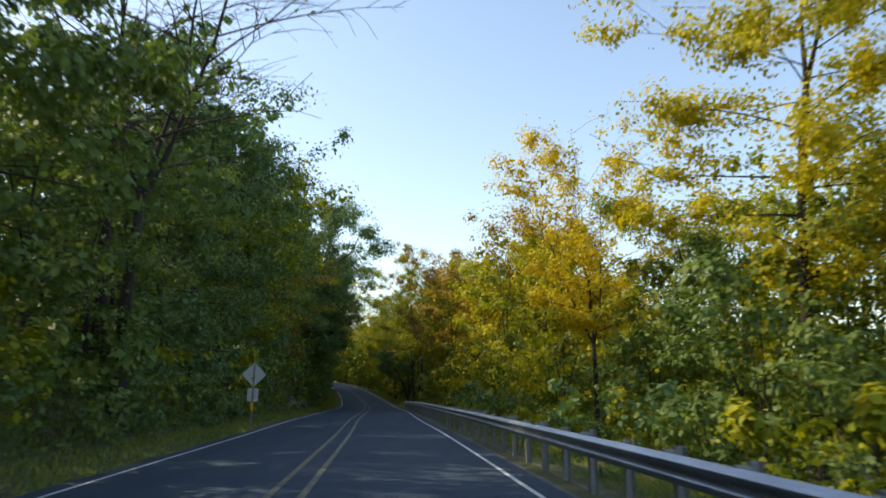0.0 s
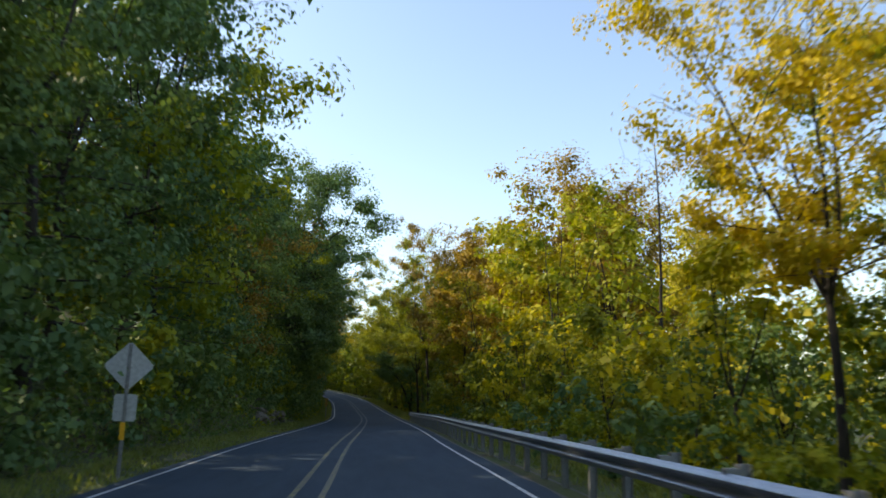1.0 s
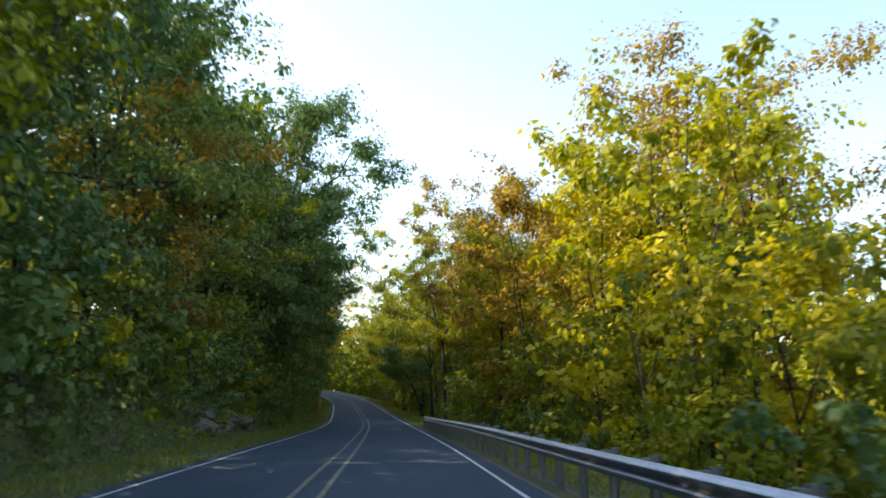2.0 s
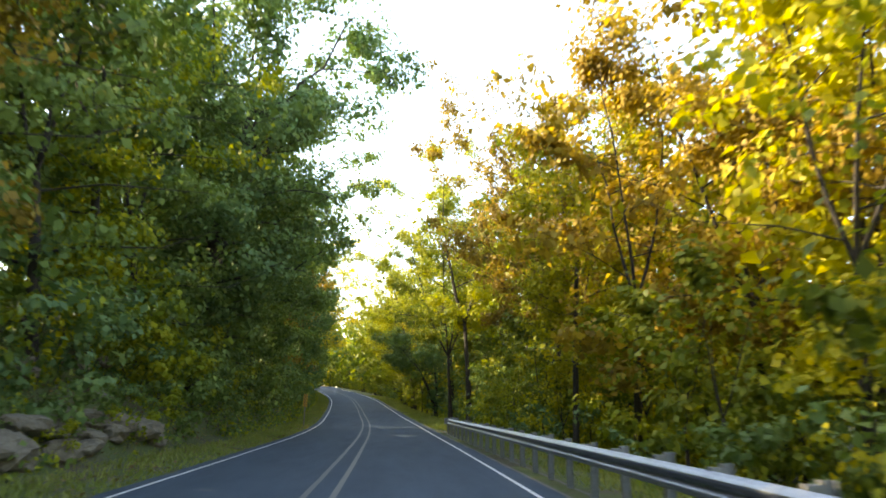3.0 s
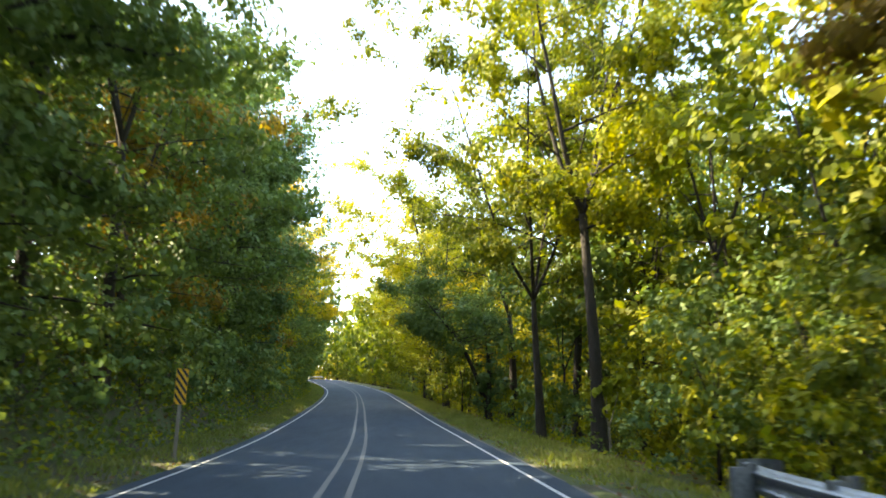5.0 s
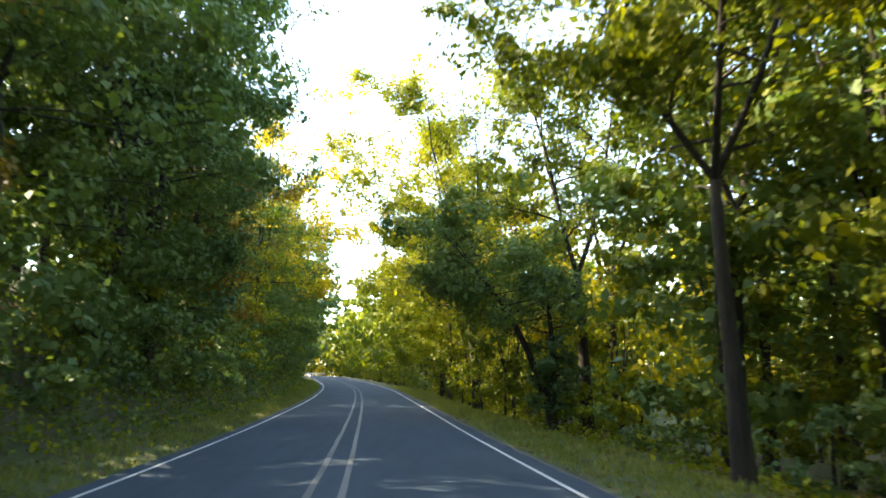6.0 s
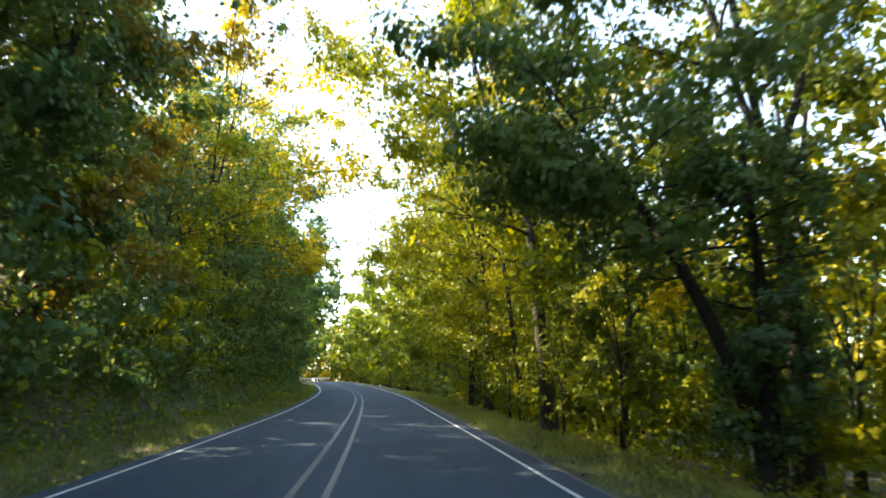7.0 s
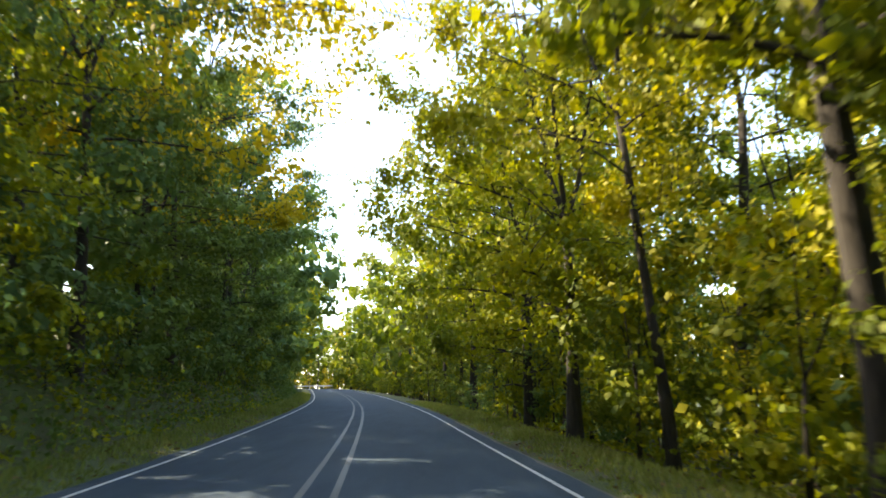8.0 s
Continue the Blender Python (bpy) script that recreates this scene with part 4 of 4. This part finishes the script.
    while y < 205:
        mixk = (0, 0, 2, 3) if y < 95 else (5, 3, 5, 4, 1)
        d = 12 + r.uniform(-1.5, 1.5)
        sparse_part = 137 < y < 164
        if not 125 < y < 134 and (not sparse_part or r.random() < 0.5):
            place(kinds[r.choice(mixk)], y, d, r.uniform(0, 360), (15.3 if y < 104 else 18.5) / 16 * r.uniform(0.9, 1.05))
        if y < 104 or (not sparse_part and r.random() < 0.5):
            place(kinds[r.choice(mixk)], y + 2, 19 + r.uniform(-2, 2), r.uniform(0, 360), r.uniform(1.0, 1.2))
        y += r.uniform(5.4, 7.2)
    y = 158.0
    while y < 205:
        place(kinds[r.choice((1, 3, 5))], y, 6.9 + r.uniform(0, 1.2), r.uniform(0, 360), r.uniform(0.9, 1.1))
        y += r.uniform(5.0, 7.0)
    back = []
    y = 98.0
    while y < 172:
        if y < 136:
            back.append((r.choice(far[2:]), y, r.uniform(17, 26), r.uniform(0, 360), r.uniform(0.7, 1.0)))
        back.append((r.choice(far[2:]), y + 2, r.uniform(14, 20), r.uniform(0, 360), r.uniform(0.3, 0.5)))
        y += r.uniform(3.2, 4.4)
    y = 205.0
    while y < 370:
        for d in (7.4, 14.0, 22.0):
            back.append((r.choice((far[0], far[3])), y, d + r.uniform(-1.0, 1.5), r.uniform(0, 360), r.uniform(0.9, 1.2)))
        y += r.uniform(6, 8)
    y = 12.0
    while y < 205:
        for d in (16.0, 22.0, 30.0):
            back.append((r.choice(far), y + r.uniform(-2, 2), d + r.uniform(-3, 3), r.uniform(0, 360), r.uniform(0.17, 0.27)))
        y += r.uniform(8, 11)
    y = 12.0
    while y < 205:
        opening = 34 < y < 84
        for d in (37.0, 50.0):
            back.append((r.choice(far), y + r.uniform(-2, 2), d + r.uniform(-3, 3), r.uniform(0, 360), r.uniform(0.36, 0.46) if opening else r.uniform(0.8, 1.0)))
        y += r.uniform(7, 9)
    y = 196.0
    while y < 400:
        for d in (6.5, 10.0, 16.0, 26.0):
            back.append((r.choice(far), y, d + r.uniform(-0.5, 2.0), r.uniform(0, 360), r.uniform(0.3, 0.5)))
        y += r.uniform(7, 9)
    y = 84.0
    while y < 205:
        back.append((r.choice(far), y, 28 + r.uniform(-3, 3), r.uniform(0, 360), r.uniform(0.9, 1.1)))
        y += r.uniform(6, 8)
    for y in (262.0, 270.0, 279.0, 288.0, 300.0):
        for x in range(-46, 34, 6):
            yy = y + r.uniform(-3, 3)
            d = x + r.uniform(-2, 2) - road_x(yy)
            if d > 7.5:
                back.append((r.choice((far[0], far[1], far[1], far[3])), yy, d, r.uniform(0, 360), r.uniform(0.5, 1.15)))
    y = 186.0
    while y < 290:
        for d in (6.0, 8.2):
            back.append((far[3] if r.random() < 0.6 else far[0], y + r.uniform(-1, 1), d + r.uniform(-0.4, 0.8), r.uniform(0, 360), r.uniform(0.13, 0.2)))
        y += 3.4
    for x in range(-70, 10, 6):
        back.append((far[0], 342.0, x - road_x(342.0), 17 * x, 0.75))
    for y in (283.0, 294.0, 306.0):
        for x in range(-60, 10, 4):
            d = x + r.uniform(-1, 1) - road_x(y)
            if d > 6.5:
                back.append((far[1] if r.random() < 0.6 else far[0], y + r.uniform(-2, 2), d, r.uniform(0, 360), r.uniform(0.22, 0.36)))
    joined_woods("valley_woods", "yellowing wood further down the slope and round the bend", back)
    stand.close(kinds + low + far)
    # a pale sapling with a tuft of bright leaves
    put(tree("sapling", 120, LIME, 160, 0.22, "thin pale sapling with a tuft of yellow-green leaves", "tree", bark=PALE_BARK, height=2.4, girth=0.06, base=0.82, reach=0.6, limbs=5, subs=3, rise=0.3, clump=0.25), 107.3, 7.35)


downhill_trees()


# ---- verges ----
def blades(name, label, strips, per_area, height, seed):
    """Grass along strips (y0, y1, d0, d1)."""
    rng = np.random.default_rng(seed)
    out = []
    for y0, y1, d0, d1 in strips:
        n = int((y1 - y0) * (d1 - d0) * per_area)
        ys, ds = rng.uniform(y0, y1, n), rng.uniform(d0, d1, n)
        edge = np.minimum(ds - d0, d1 - ds)
        for y, d, e in zip(ys, ds, edge):
            k = noise.noise(Vector((d * 0.9, y * 0.6, 11)))
            if k < -0.32 and rng.random() < 0.8:
                continue
            p = at(y, d, -0.02)
            h = height * rng.uniform(0.5, 1.3) * (1 + 0.9 * max(0.0, k)) * min(1.0, 0.35 + e * 1.2)
            a = rng.uniform(0, 6.28)
            w = 0.014 + 0.012 * rng.random()
            sx, sy = math.cos(a) * w, math.sin(a) * w
            lx, ly = rng.normal(0, 0.4) * h, rng.normal(0, 0.4) * h
            out.append(((p.x - sx, p.y - sy, p.z), (p.x + sx, p.y + sy, p.z), (p.x + lx + sx * 0.3, p.y + ly + sy * 0.3, p.z + h), (p.x + lx - sx * 0.3, p.y + ly - sy * 0.3, p.z + h * 0.97)))
    return tagged(quads_object(name, np.array(out), GRASS), label, "grass", kind="stuff")


blades("verge_grass", "short green roadside grass on the bank side", [(8, 60, -6.2, -3.5), (60, 225, -5.7, -3.5)], 105, 0.15, 1)


def undergrowth():
    """Low weeds and creepers that cover the bank and the wood's edge."""
    rng = np.random.default_rng(19)
    for y0, y1, d0, d1, n, mat, label in ((8, 230, -8.6, -5.1, 40000, GREEN, "low green weeds and creepers covering the bank"), (60, 185, -8.4, -5.0, 10000, LIME, "low yellowing weeds on the bank"), (12, 185, 5.2, 9.5, 16000, LIME, "low yellow-green weeds at the edge of the wood")):
        pts = []
        for y, d in zip(rng.uniform(y0, y1, n), rng.uniform(d0, d1, n)):
            k = noise.noise(Vector((d * 0.8, y * 0.45, 23)))
            if k < (-0.45 if d < 0 else -0.2) or (d > 0 and y > 94 and d < 6.3) or (d < 0 and 68 < y < 84 and d > -6.6 and k < 0.25):
                continue
            pts.append(tuple(at(y, d, rng.uniform(0.02, 0.25 + 0.9 * max(0.0, k)))))
        tagged(quads_object("undergrowth", leaf_quads(rng, np.array(pts), 0.17, 0.4), mat), label, "plants", kind="stuff")


undergrowth()
blades("verge_grass", "yellow-green roadside grass on the downhill side", [(96, 190, 3.72, 6.6), (8, 96, 4.25, 6.0)], 105, 0.16, 2)


def litter():
    rng = np.random.default_rng(9)
    pts = []
    for y0, y1, d0, d1, n in ((8, 185, -9.5, -5.0, 16000), (90, 185, 5.5, 14.0, 9000), (8, 90, 5.0, 12.0, 5000), (60, 185, -5.0, -3.5, 900), (90, 185, 3.6, 5.5, 900)):
        ys, ds = rng.uniform(y0, y1, n), rng.uniform(d0, d1, n)
        pts += [tuple(at(y, d, 0.03)) for y, d in zip(ys, ds)]
    tagged(quads_object("fallen_leaves", leaf_quads(rng, np.array(pts), 0.13, 0.8), LITTER), "brown and yellow fallen leaves on the forest floor", "leaves", kind="stuff")


litter()


# ---- rocks in the bank ----
def rock(y, d, size, seed, squash):
    bm = bmesh.new()
    bmesh.ops.create_icosphere(bm, subdivisions=3, radius=1)
    for v in bm.verts:
        c = v.co * 1.3 + Vector((seed * 7.3, 0, 0))
        k = 1 + 0.35 * noise.noise(c) + 0.14 * noise.noise(c * 3)
        # broken faces
        q = Vector([round(x * 2.2) / 2.2 for x in v.co])
        v.co = (v.co * 0.6 + q * 0.4) * k
        v.co = Vector((v.co.x * size, v.co.y * size * 1.5, v.co.z * size * squash))
    me = bpy.data.meshes.new("rock")
    bm.to_mesh(me)
    bm.free()
    me.materials.append(ROCK)
    ob = new("rock", me)
    p = at(y, d)
    ob.matrix_basis = pose(p.x, p.y, p.z + size * squash * 0.15, 8 * math.sin(seed), 10 * math.cos(seed * 2), 30 * math.sin(seed * 3))
    tagged(ob, "grey weathered rock jutting from the wooded bank", "rock", "rocks in the bank")


rocks = random.Random(3)
for i in range(15):
    rock(63.5 + i * 0.8 + rocks.uniform(-0.4, 0.4), -5.8 - rocks.uniform(0, 1.7), rocks.uniform(0.2, 0.5), i + 1, rocks.uniform(0.35, 0.6))
# a broken ledge low in the cut
for i in range(14):
    rock(65.0 + i * 0.7 + rocks.uniform(-0.3, 0.3), -5.55 - rocks.uniform(0, 0.5), rocks.uniform(0.3, 0.62), i + 40, rocks.uniform(0.45, 0.75))
